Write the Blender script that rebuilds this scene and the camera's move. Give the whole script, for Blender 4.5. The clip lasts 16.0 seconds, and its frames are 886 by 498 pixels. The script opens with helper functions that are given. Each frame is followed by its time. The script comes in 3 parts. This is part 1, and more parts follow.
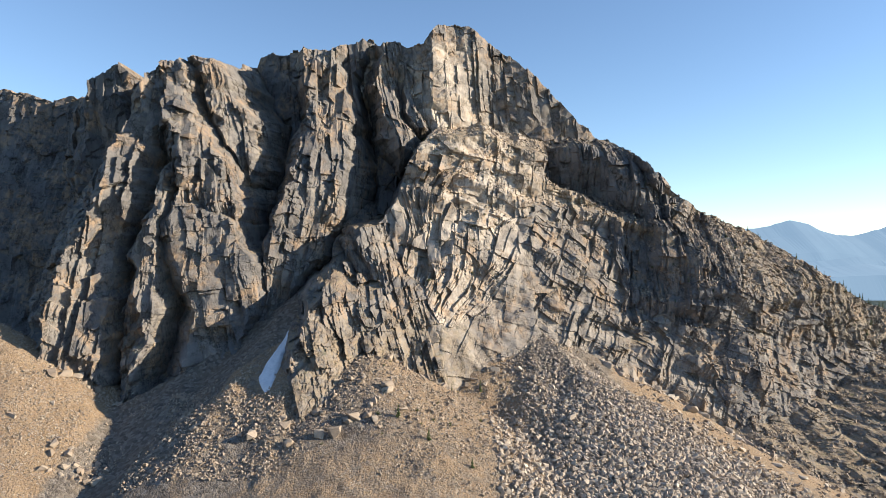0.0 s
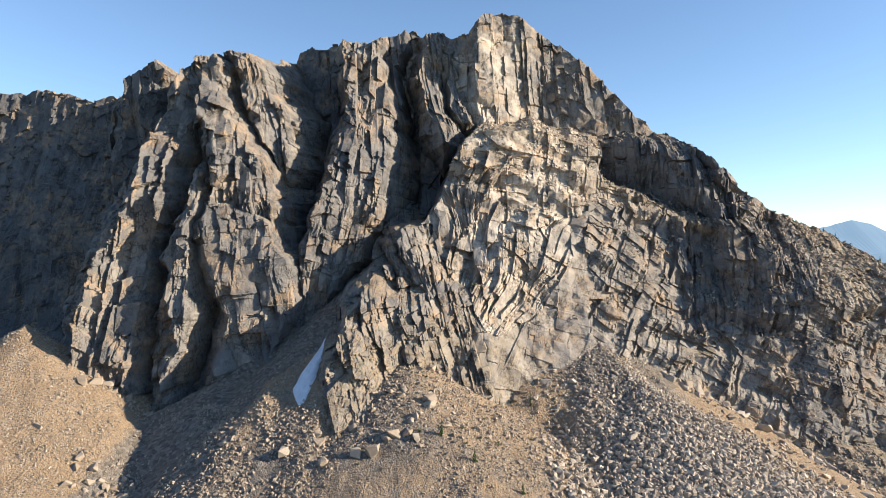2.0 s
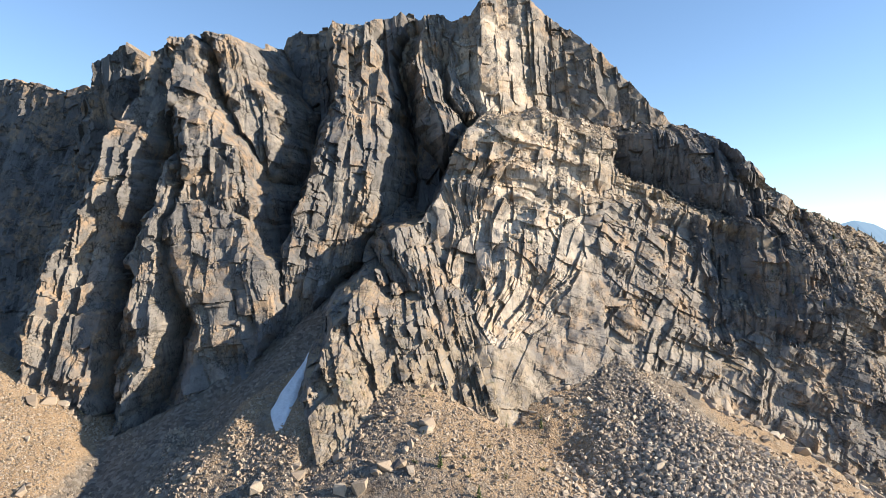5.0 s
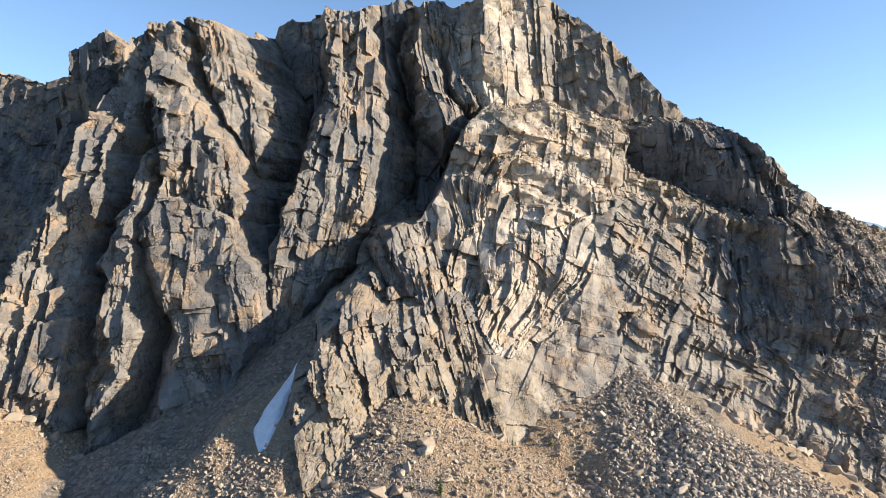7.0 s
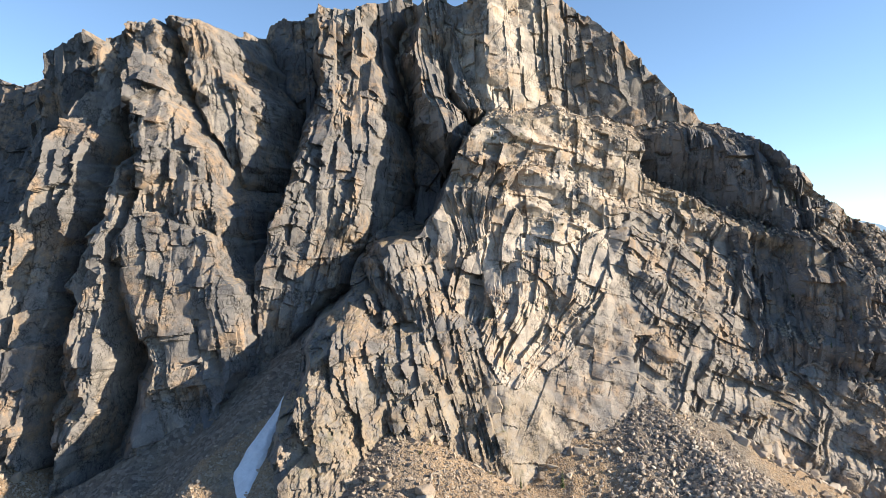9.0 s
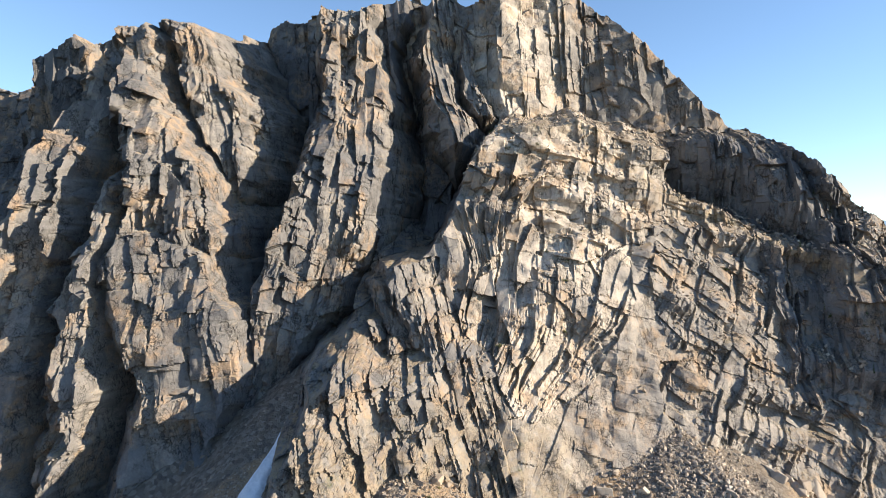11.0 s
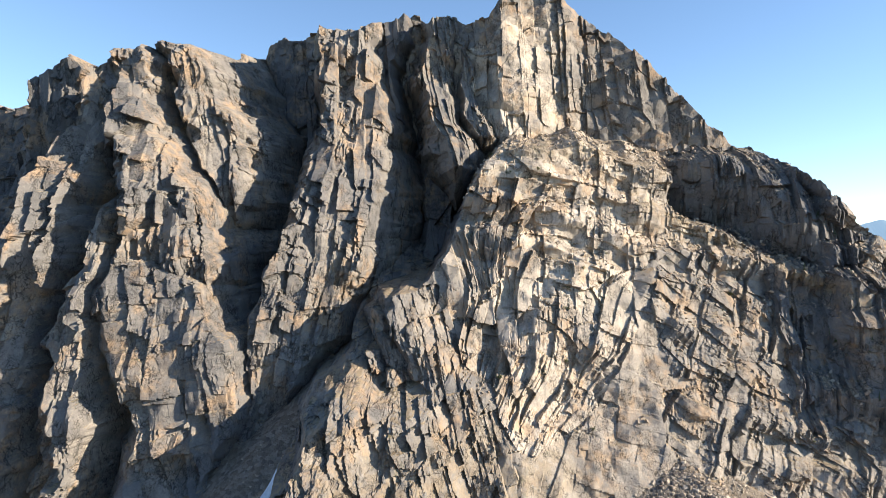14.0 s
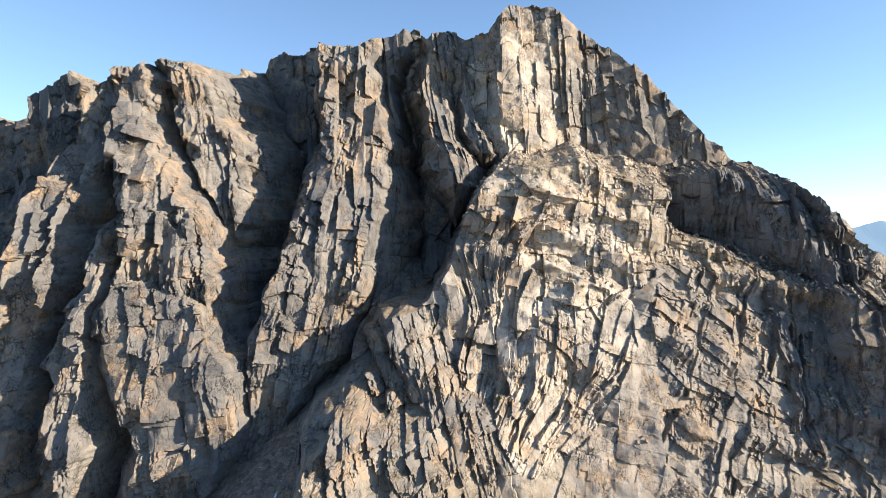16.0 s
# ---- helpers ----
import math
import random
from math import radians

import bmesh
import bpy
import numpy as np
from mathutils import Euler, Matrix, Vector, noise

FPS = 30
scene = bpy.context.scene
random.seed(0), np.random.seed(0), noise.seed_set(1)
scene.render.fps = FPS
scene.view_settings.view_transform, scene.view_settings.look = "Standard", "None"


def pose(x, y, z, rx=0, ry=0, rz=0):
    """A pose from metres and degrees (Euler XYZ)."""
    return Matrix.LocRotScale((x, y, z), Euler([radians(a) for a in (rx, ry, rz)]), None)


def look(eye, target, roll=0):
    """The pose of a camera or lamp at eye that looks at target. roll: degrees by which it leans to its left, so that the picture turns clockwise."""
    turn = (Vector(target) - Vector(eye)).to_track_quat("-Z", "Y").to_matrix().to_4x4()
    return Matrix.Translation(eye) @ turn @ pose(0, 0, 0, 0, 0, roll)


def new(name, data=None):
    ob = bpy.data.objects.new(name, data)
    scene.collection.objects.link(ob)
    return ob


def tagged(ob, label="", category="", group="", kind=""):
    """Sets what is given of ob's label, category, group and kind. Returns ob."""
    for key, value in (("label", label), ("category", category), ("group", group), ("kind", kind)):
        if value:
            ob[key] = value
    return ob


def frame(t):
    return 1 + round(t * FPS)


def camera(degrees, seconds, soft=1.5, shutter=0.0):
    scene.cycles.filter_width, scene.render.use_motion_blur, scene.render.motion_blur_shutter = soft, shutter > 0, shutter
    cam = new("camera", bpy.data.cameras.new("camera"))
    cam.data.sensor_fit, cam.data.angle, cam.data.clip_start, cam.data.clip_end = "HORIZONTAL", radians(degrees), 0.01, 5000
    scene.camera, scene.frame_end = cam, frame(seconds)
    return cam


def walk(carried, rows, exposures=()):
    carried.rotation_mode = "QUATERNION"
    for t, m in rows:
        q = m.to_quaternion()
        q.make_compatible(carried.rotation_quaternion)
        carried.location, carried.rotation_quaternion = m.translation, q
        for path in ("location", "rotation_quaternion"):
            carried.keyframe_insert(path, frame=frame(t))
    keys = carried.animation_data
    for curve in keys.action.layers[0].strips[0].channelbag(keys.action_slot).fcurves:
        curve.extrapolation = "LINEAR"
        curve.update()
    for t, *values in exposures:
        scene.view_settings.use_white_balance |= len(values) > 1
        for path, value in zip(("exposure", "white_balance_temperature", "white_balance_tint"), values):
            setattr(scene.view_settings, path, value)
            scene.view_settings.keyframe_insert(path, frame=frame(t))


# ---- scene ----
cam = camera(67.7, 16.0, 0.5)
PATH = [  # seconds, x, y, z, pitch, roll, yaw
    (0.0, 0.00, 0.00, 70.00, 90.30, 0.00, 0.00),
    (0.5, -0.30, 4.10, 70.00, 90.40, 0.00, 1.20),
    (1.0, -0.40, 8.10, 70.20, 90.40, 0.00, 2.60),
    (1.5, -0.40, 12.10, 70.30, 90.40, 0.00, 3.80),
    (2.0, -0.60, 16.40, 70.50, 90.40, 0.00, 3.90),
    (2.5, -0.80, 20.40, 70.60, 90.40, 0.00, 3.90),
    (3.0, -0.90, 24.40, 70.70, 90.40, 0.00, 3.90),
    (3.5, -1.20, 28.30, 70.90, 90.40, 0.00, 3.90),
    (4.0, -1.40, 32.40, 71.00, 90.40, 0.00, 3.90),
    (6.5, -2.70, 52.30, 71.40, 90.50, 0.00, 4.00),
    (7.0, -2.90, 56.10, 71.70, 90.40, 0.00, 4.00),
    (7.5, -3.30, 60.10, 72.60, 90.40, 0.00, 4.00),
    (8.0, -3.50, 64.00, 74.00, 90.40, 0.00, 4.00),
    (8.5, -3.80, 67.90, 75.40, 90.40, 0.00, 4.00),
    (9.0, -4.00, 71.70, 76.90, 90.40, 0.00, 4.10),
    (11.5, -4.60, 86.10, 83.50, 90.30, 0.10, 5.20),
    (12.0, -4.50, 86.80, 84.70, 90.30, 0.10, 5.20),
    (12.5, -4.40, 87.10, 85.90, 90.20, 0.10, 5.20),
    (13.0, -4.40, 87.00, 87.10, 90.20, 0.10, 5.20),
    (13.5, -4.40, 86.90, 88.40, 90.20, 0.10, 5.20),
    (14.0, -4.40, 86.90, 89.60, 90.20, 0.10, 5.20),
    (14.5, -4.30, 86.80, 90.80, 90.20, 0.10, 5.20),
    (15.0, -4.30, 86.80, 92.10, 90.20, 0.10, 5.20),
    (15.5, -4.40, 86.80, 93.40, 90.20, 0.10, 5.20),
    (16.0, -4.30, 86.80, 94.60, 90.20, 0.10, 5.20),
]
walk(cam, [(t, pose(x, y, z, a, b, c)) for t, x, y, z, a, b, c in PATH],
     exposures=((0.0, 0.90, 6400, 10), (2.5, 1.02, 6400, 10), (7.0, 1.12, 6400, 10), (16.0, 1.17, 6400, 10)))

# ---- light ----
SUN_AZ, SUN_EL = radians(3), radians(19)      # azimuth: degrees behind the +x axis, towards -y
SUN_DIR = Vector((math.cos(SUN_EL) * math.cos(SUN_AZ), -math.cos(SUN_EL) * math.sin(SUN_AZ), math.sin(SUN_EL)))
sun = new("sun", bpy.data.lights.new("sun", "SUN"))
sun.data.energy, sun.data.angle, sun.data.color = 4.7, radians(0.6), (1.0, 0.845, 0.655)
sun.matrix_world = look(SUN_DIR * 900, (0, 0, 0))
world = bpy.data.worlds.new("sky")
scene.world = world
world.use_nodes = True
wn, wl = world.node_tree.nodes, world.node_tree.links
sky = wn.new("ShaderNodeTexSky")
sky.sky_type, sky.sun_disc = "NISHITA", False
sky.sun_elevation = SUN_EL
sky.altitude = 300
sky.sun_rotation = radians(90) + SUN_AZ
sky.air_density, sky.dust_density, sky.ozone_density = 0.88, 0.0, 2.4
wl.new(sky.outputs[0], wn["Background"].inputs[0])
wn["Background"].inputs[1].default_value = 0.112


# ---- materials ----
def rgb(c):
    return (*c, 1.0)


class Graph:
    """A small helper to write node materials."""

    def __init__(self, name):
        self.mat = bpy.data.materials.new(name)
        self.mat.use_nodes = True
        self.n, self.l = self.mat.node_tree.nodes, self.mat.node_tree.links
        self.bsdf = self.n["Principled BSDF"]
        self.bsdf.inputs["Specular IOR Level"].default_value = 0.25
        self.pos = self.n.new("ShaderNodeNewGeometry").outputs["Position"]

    def put(self, socket, value):
        if hasattr(value, "is_linked"):
            self.l.new(value, socket)
        else:
            socket.default_value = value

    def scaled(self, s, rot=(0, 0, 0)):
        m = self.n.new("ShaderNodeMapping")
        m.inputs["Scale"].default_value = s
        m.inputs["Rotation"].default_value = rot
        self.l.new(self.pos, m.inputs[0])
        return m.outputs[0]

    def noise(self, scale, detail=5, rough=0.6, vec=None, dist=0.0):
        t = self.n.new("ShaderNodeTexNoise")
        self.l.new(vec or self.pos, t.inputs["Vector"])
        t.inputs["Scale"].default_value, t.inputs["Detail"].default_value = scale, detail
        t.inputs["Roughness"].default_value, t.inputs["Distortion"].default_value = rough, dist
        return t.outputs[0]

    def voronoi(self, scale, feature="F1", out="Distance", vec=None):
        t = self.n.new("ShaderNodeTexVoronoi")
        t.feature = feature
        self.l.new(vec or self.pos, t.inputs["Vector"])
        t.inputs["Scale"].default_value = scale
        return t.outputs[out]

    def ramp(self, fac, *stops):
        r = self.n.new("ShaderNodeValToRGB")
        while len(r.color_ramp.elements) < len(stops):
            r.color_ramp.elements.new(0.5)
        for e, (p, c) in zip(r.color_ramp.elements, stops):
            e.position, e.color = p, rgb(c) if len(c) == 3 else c
        self.l.new(fac, r.inputs[0])
        return r.outputs[0]

    def step(self, fac, a, b, lo=0.0, hi=1.0):
        r = self.n.new("ShaderNodeMapRange")
        r.interpolation_type = "SMOOTHSTEP"
        self.l.new(fac, r.inputs[0])
        for i, v in zip((1, 2, 3, 4), (a, b, lo, hi)):
            r.inputs[i].default_value = v
        return r.outputs[0]

    def math(self, op, a, b=0.0):
        m = self.n.new("ShaderNodeMath")
        m.operation = op
        self.put(m.inputs[0], a)
        self.put(m.inputs[1], b)
        return m.outputs[0]

    def mix(self, fac, a, b, kind="MIX"):
        m = self.n.new("ShaderNodeMix")
        m.data_type, m.blend_type = "RGBA", kind
        self.put(m.inputs["Factor"], fac)
        self.put(m.inputs[6], rgb(a) if isinstance(a, tuple) else a)
        self.put(m.inputs[7], rgb(b) if isinstance(b, tuple) else b)
        return m.outputs[2]

    def attr(self, name):
        a = self.n.new("ShaderNodeAttribute")
        a.attribute_name = name
        return a

    def bump(self, height, strength, distance):
        b = self.n.new("ShaderNodeBump")
        b.inputs["Strength"].default_value, b.inputs["Distance"].default_value = strength, distance
        self.l.new(height, b.inputs["Height"])
        self.l.new(b.outputs[0], self.bsdf.inputs["Normal"])

    def done(self, color, rough=0.9):
        self.put(self.bsdf.inputs["Base Color"], color)
        self.put(self.bsdf.inputs["Roughness"], rough)
        return self.mat


def rock_material():
    g = Graph("granite")
    block = g.attr("block").outputs["Fac"]           # a random value for each joint-bounded block, scaled down where shade is put in
    warm = g.attr("warm").outputs["Fac"]             # freshly broken, pale and rusty rock; low where shade is put into the tone
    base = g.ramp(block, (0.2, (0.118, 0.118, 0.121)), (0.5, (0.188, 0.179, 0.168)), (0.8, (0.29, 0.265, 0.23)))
    mottle = g.noise(0.22, 8, 0.7)
    base = g.mix(g.step(mottle, 0.38, 0.66, 0.0, 0.6), base, (0.118, 0.117, 0.118))
    pale = g.ramp(g.noise(0.12, 5, 0.6), (0.3, (0.43, 0.383, 0.322)), (0.7, (0.585, 0.515, 0.425)))
    base = g.mix(g.math("MULTIPLY", warm, g.step(g.noise(0.09, 6, 0.65), 0.3, 0.6, 0.25, 1.0)), base, pale)
    rust = g.math("MULTIPLY", g.step(g.noise(0.07, 6, 0.7), 0.48, 0.6), g.step(g.noise(0.4, 4, 0.6), 0.4, 0.6, 0.2, 0.8))
    base = g.mix(g.math("MULTIPLY", rust, g.step(g.attr("clean").outputs["Fac"], 0, 1, 0.75, 0.0)), base, (0.38, 0.255, 0.145))
    streak = g.noise(1.0, 5, 0.6, g.scaled((0.5, 0.5, 0.05)))
    base = g.mix(g.step(streak, 0.52, 0.72, 0.0, 0.5), base, (0.125, 0.124, 0.122))
    speck = g.noise(2.6, 3, 0.7)
    base = g.mix(g.step(speck, 0.45, 0.75, 0.0, 0.4), base, g.mix(1.0, base, (1.9, 1.85, 1.75), "MULTIPLY"))
    geo = g.n.new("ShaderNodeNewGeometry")
    sep = g.n.new("ShaderNodeSeparateXYZ")
    g.l.new(geo.outputs["Normal"], sep.inputs[0])
    flat = g.math("MULTIPLY", g.step(sep.outputs["Z"], 0.74, 0.92), g.step(g.noise(0.5, 4, 0.7), 0.35, 0.55))
    rubble = g.math("MULTIPLY", g.attr("soil").outputs["Fac"], g.step(g.noise(0.35, 6, 0.75), 0.38, 0.56))
    flat = g.math("MAXIMUM", flat, rubble)
    soil = g.ramp(g.noise(0.3, 6, 0.7), (0.35, (0.24, 0.185, 0.12)), (0.55, (0.34, 0.27, 0.18)), (0.68, (0.12, 0.12, 0.06)))
    base = g.mix(flat, base, soil)
    # cracks along the joints, drawn as thin dark lines
    warped = g.n.new("ShaderNodeVectorMath")
    warped.operation = "MULTIPLY_ADD"
    wave = g.n.new("ShaderNodeTexNoise")
    g.l.new(g.pos, wave.inputs["Vector"])
    wave.inputs["Scale"].default_value, wave.inputs["Detail"].default_value = 0.5, 4
    g.l.new(wave.outputs["Color"], warped.inputs[0])
    warped.inputs[1].default_value = (1.6, 1.6, 1.6)
    g.l.new(g.scaled((0.42, 0.42, 0.2), (0.0, 0.3, 0.0)), warped.inputs[2])
    crack = g.step(g.voronoi(1.0, "DISTANCE_TO_EDGE", vec=warped.outputs[0]), 0.012, 0.05, 1.0, 0.0)
    crack = g.math("MAXIMUM", crack, g.step(g.voronoi(2.3, "DISTANCE_TO_EDGE", vec=warped.outputs[0]), 0.015, 0.07, 0.75, 0.0))
    crack = g.math("MULTIPLY", crack, g.step(g.noise(0.16, 5, 0.7), 0.42, 0.58))
    base = g.mix(g.math("MULTIPLY", crack, 0.8), base, (0.03, 0.029, 0.028))
    grain = g.math("SUBTRACT", g.noise(1.0, 6, 0.7, g.scaled((0.9, 0.9, 0.4), (0.0, 0.25, 0.0))), crack)
    g.bump(g.math("ADD", g.noise(1.3, 9, 0.74), grain), 0.8, 0.16)
    return g.done(base, 0.9)


def ground_material():
    g = Graph("scree_and_sand")
    gravel = g.attr("gravel").outputs["Fac"]
    sand = g.ramp(g.noise(0.10, 7, 0.65), (0.3, (0.26, 0.18, 0.107)), (0.6, (0.365, 0.265, 0.165)), (0.8, (0.30, 0.192, 0.103)))
    sand = g.mix(g.step(g.noise(1.3, 6, 0.7), 0.45, 0.7, 0, 0.5), sand, (0.27, 0.21, 0.15))
    pebble = g.n.new("ShaderNodeSeparateColor")
    g.l.new(g.voronoi(2.6, "F1", "Color"), pebble.inputs[0])
    strewn = g.math("MULTIPLY", g.step(pebble.outputs[1], 0.5, 0.56), g.step(g.noise(0.14, 5, 0.7), 0.36, 0.6, 0.25, 1.0))
    sand = g.mix(strewn, sand, g.ramp(pebble.outputs[0], (0.0, (0.12, 0.095, 0.07)), (0.5, (0.25, 0.2, 0.15)), (1.0, (0.46, 0.39, 0.30))))
    stone = g.voronoi(1.1, "F1", "Color")
    sepc = g.n.new("ShaderNodeSeparateColor")
    g.l.new(stone, sepc.inputs[0])
    stones = g.ramp(sepc.outputs[0], (0.0, (0.11, 0.096, 0.082)), (0.5, (0.185, 0.163, 0.136)), (1.0, (0.28, 0.25, 0.21)))
    stones = g.mix(g.step(g.noise(0.15, 6, 0.7), 0.4, 0.65, 0, 0.45), stones, (0.21, 0.16, 0.11))
    fac = g.step(g.math("ADD", gravel, g.math("MULTIPLY", g.math("SUBTRACT", g.noise(0.25, 6, 0.75), 0.5), 1.1)), 0.3, 0.7)
    base = g.mix(fac, sand, stones)
    far = g.n.new("ShaderNodeVectorMath")
    far.operation = "DISTANCE"
    g.l.new(g.pos, far.inputs[0])
    far.inputs[1].default_value = (0, 200, 20)
    wood = g.ramp(g.noise(0.02, 6, 0.7), (0.35, (0.035, 0.06, 0.05)), (0.65, (0.06, 0.09, 0.08)))
    base = g.mix(g.step(far.outputs["Value"], 330, 480), base, wood)
    h = g.math("ADD", g.math("MULTIPLY", g.voronoi(1.1), -0.7), g.math("ADD", g.math("MULTIPLY", g.voronoi(2.6), -0.6), g.math("MULTIPLY", g.noise(2.2, 6, 0.7), 0.6)))
    g.bump(h, 0.9, 0.45)
    return g.done(base, 0.95)


def stone_material(name, dust, gain):
    g = Graph(name)
    info = g.n.new("ShaderNodeObjectInfo")
    isl = g.n.new("ShaderNodeNewGeometry").outputs["Random Per Island"]
    r = g.math("FRACT", g.math("ADD", isl, info.outputs["Random"]))
    base = g.ramp(r, (0.0, (0.21, 0.18, 0.148)), (0.5, (0.37, 0.32, 0.262)), (0.85, (0.46, 0.405, 0.33)), (1.0, (0.55, 0.495, 0.41)))
    base = g.mix(g.step(g.noise(0.9, 6, 0.7), 0.4, 0.7, 0, 0.5), base, (0.31, 0.268, 0.22))
    base = g.mix(1.0, g.mix(dust, base, (0.25, 0.19, 0.13)), (gain, gain, gain), "MULTIPLY")
    g.bump(g.noise(2.5, 6, 0.7), 0.7, 0.2)
    return g.done(base, 0.9)


def snow_material():
    g = Graph("old_snow")
    base = g.ramp(g.noise(0.5, 6, 0.7), (0.3, (0.62, 0.66, 0.70)), (0.7, (0.82, 0.85, 0.88)))
    g.bump(g.voronoi(1.2), 0.5, 0.25)
    return g.done(base, 0.7)


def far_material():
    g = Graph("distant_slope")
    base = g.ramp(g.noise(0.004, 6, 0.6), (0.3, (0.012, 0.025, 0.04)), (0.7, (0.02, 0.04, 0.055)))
    # blue air haze is put in as a faint glow of the slopes
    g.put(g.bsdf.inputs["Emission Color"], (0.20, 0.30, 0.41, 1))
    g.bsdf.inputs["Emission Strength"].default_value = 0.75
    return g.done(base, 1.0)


def blocker_material():
    g = Graph("wooded_slope")
    return g.done(g.ramp(g.noise(0.02, 6, 0.7), (0.35, (0.03, 0.045, 0.03)), (0.65, (0.09, 0.088, 0.08))), 0.95)


BLOCKER_ROCK = blocker_material()
STONE, DUSTY_STONE = stone_material("clean_stone", 0.25, 1.2), stone_material("dusty_stone", 0.5, 1.2)
ROCK, GROUND, SNOW, FAR = rock_material(), ground_material(), snow_material(), far_material()


# ---- number fields ----
def rnd(ix, iy, seed):
    """A random number in 0..1 for each whole-number pair."""
    h = (ix.astype(np.int64) * 374761393 + iy.astype(np.int64) * 668265263 + seed * 2147483647) & 0xFFFFFFFF
    h = ((h ^ (h >> 13)) * 1274126177) & 0xFFFFFFFF
    h = ((h ^ (h >> 16)) * 2246822519) & 0xFFFFFFFF
    return ((h ^ (h >> 15)) & 0xFFFFFF) / float(0x1000000)


def value(u, v, seed):
    iu, iv = np.floor(u), np.floor(v)
    fu, fv = u - iu, v - iv
    fu, fv = fu * fu * (3 - 2 * fu), fv * fv * (3 - 2 * fv)
    a, b = rnd(iu, iv, seed), rnd(iu + 1, iv, seed)
    c, d = rnd(iu, iv + 1, seed), rnd(iu + 1, iv + 1, seed)
    return (a + (b - a) * fu) * (1 - fv) + (c + (d - c) * fu) * fv - 0.5


def fbm(u, v, seed, octaves=4):
    out, amp = 0, 1.0
    for i in range(octaves):
        out = out + amp * value(u * 2 ** i + 17.3 * i, v * 2 ** i - 9.1 * i, seed + i)
        amp *= 0.5
    return out


def facet(u, v, seed):
    """Noise of flat facets: random heights on a lattice of triangles, with planes between them."""
    iu, iv = np.floor(u), np.floor(v)
    fu, fv = u - iu, v - iv
    a, b = rnd(iu, iv, seed), rnd(iu + 1, iv, seed)
    c, d = rnd(iu, iv + 1, seed), rnd(iu + 1, iv + 1, seed)
    one = np.where(fu + fv < 1, a + (b - a) * fu + (c - a) * fv, d + (c - d) * (1 - fu) + (b - d) * (1 - fv))
    two = np.where(fu > fv, a + (b - a) * fu + (d - b) * fv, a + (d - c) * fu + (c - a) * fv)
    return np.where(rnd(iu, iv, seed + 3) > 0.5, one, two) - 0.5


def chiselled(u, v, seed, octaves=3):
    """Facets upon facets."""
    out, amp = 0, 1.0
    for i in range(octaves):
        w = 0.7 * facet(u * 0.6 + 3.1, v * 0.6, seed + 30)
        out = out + amp * facet(u + w + 5.7 * i, v - w - 2.3 * i, seed + i)
        u, v, amp = u * 2.03 + 0.35 * v, v * 2.03 - 0.35 * u, amp * 0.5
    return out


def blocks(u, v, seed):
    """Joint-bounded blocks: columns of uneven width, each broken into lengths of its own. Three random numbers of the
    block, and the way from its middle."""
    w = 0.8 * facet(u * 0.5, v * 0.35, seed + 50)
    u, v = u + w, v + 0.5 * facet(v * 0.7, u * 0.7, seed + 51)
    k = np.floor(u)
    zero = k * 0
    lo, hi = k + 0.75 * (rnd(k, zero, seed) - 0.5), k + 1 + 0.75 * (rnd(k + 1, zero, seed) - 0.5)
    k = np.where(u < lo, k - 1, np.where(u >= hi, k + 1, k))
    lo, hi = k + 0.75 * (rnd(k, zero, seed) - 0.5), k + 1 + 0.75 * (rnd(k + 1, zero, seed) - 0.5)
    fu = (u - lo) / (hi - lo)
    q = v * (0.6 + 0.9 * rnd(k, zero + 1, seed)) + 13 * rnd(k, zero + 2, seed) + 0.7 * (rnd(k, zero + 3, seed) - 0.5) * fu
    m = np.floor(q)
    return rnd(k, m, seed + 20), rnd(k, m, seed + 21), rnd(k, m, seed + 22), fu - 0.5, q - m - 0.5


def joints(x, z, wide, tall, lean, depth, seed, whole=0.45):
    """Relief of jointed rock with blocks of that width and height, leaning by so many degrees: a share of the blocks stays
    whole, the others are broken into smaller ones. Also a number that sets each block's tone."""
    a = radians(lean)
    u, v = x * math.cos(a) + z * math.sin(a), -x * math.sin(a) + z * math.cos(a)
    out, tone, broken = 0, 0, 1.0
    for i, (k, amp, share) in enumerate(((2.2, 1.1, 0.30), (1.0, 0.85, 0.32), (0.47, 0.45, 0.24), (0.22, 0.2, 0.14))):
        r0, r1, r2, du, dv = blocks(u / (wide * k) + 3.7 * i, v / (tall * k), seed + 60 * i)
        turn = np.where(r1 > 0.3, 1.7 * r1 - 0.3, -1.0 * r2)        # most faces are turned to one side
        out = out + broken * amp * depth * ((r0 - 0.5) * 1.1 + turn * du + (1.6 * r2 - 0.65) * dv)
        tone = tone + share * r0
        if i:
            broken = broken * np.where(r1 * 7.3 % 1 > whole, 1.0, 0.12)
    out = out + 0.6 * depth * chiselled(u / (2.4 * wide), v / (1.6 * tall), seed + 300, 2)
    return out, tone


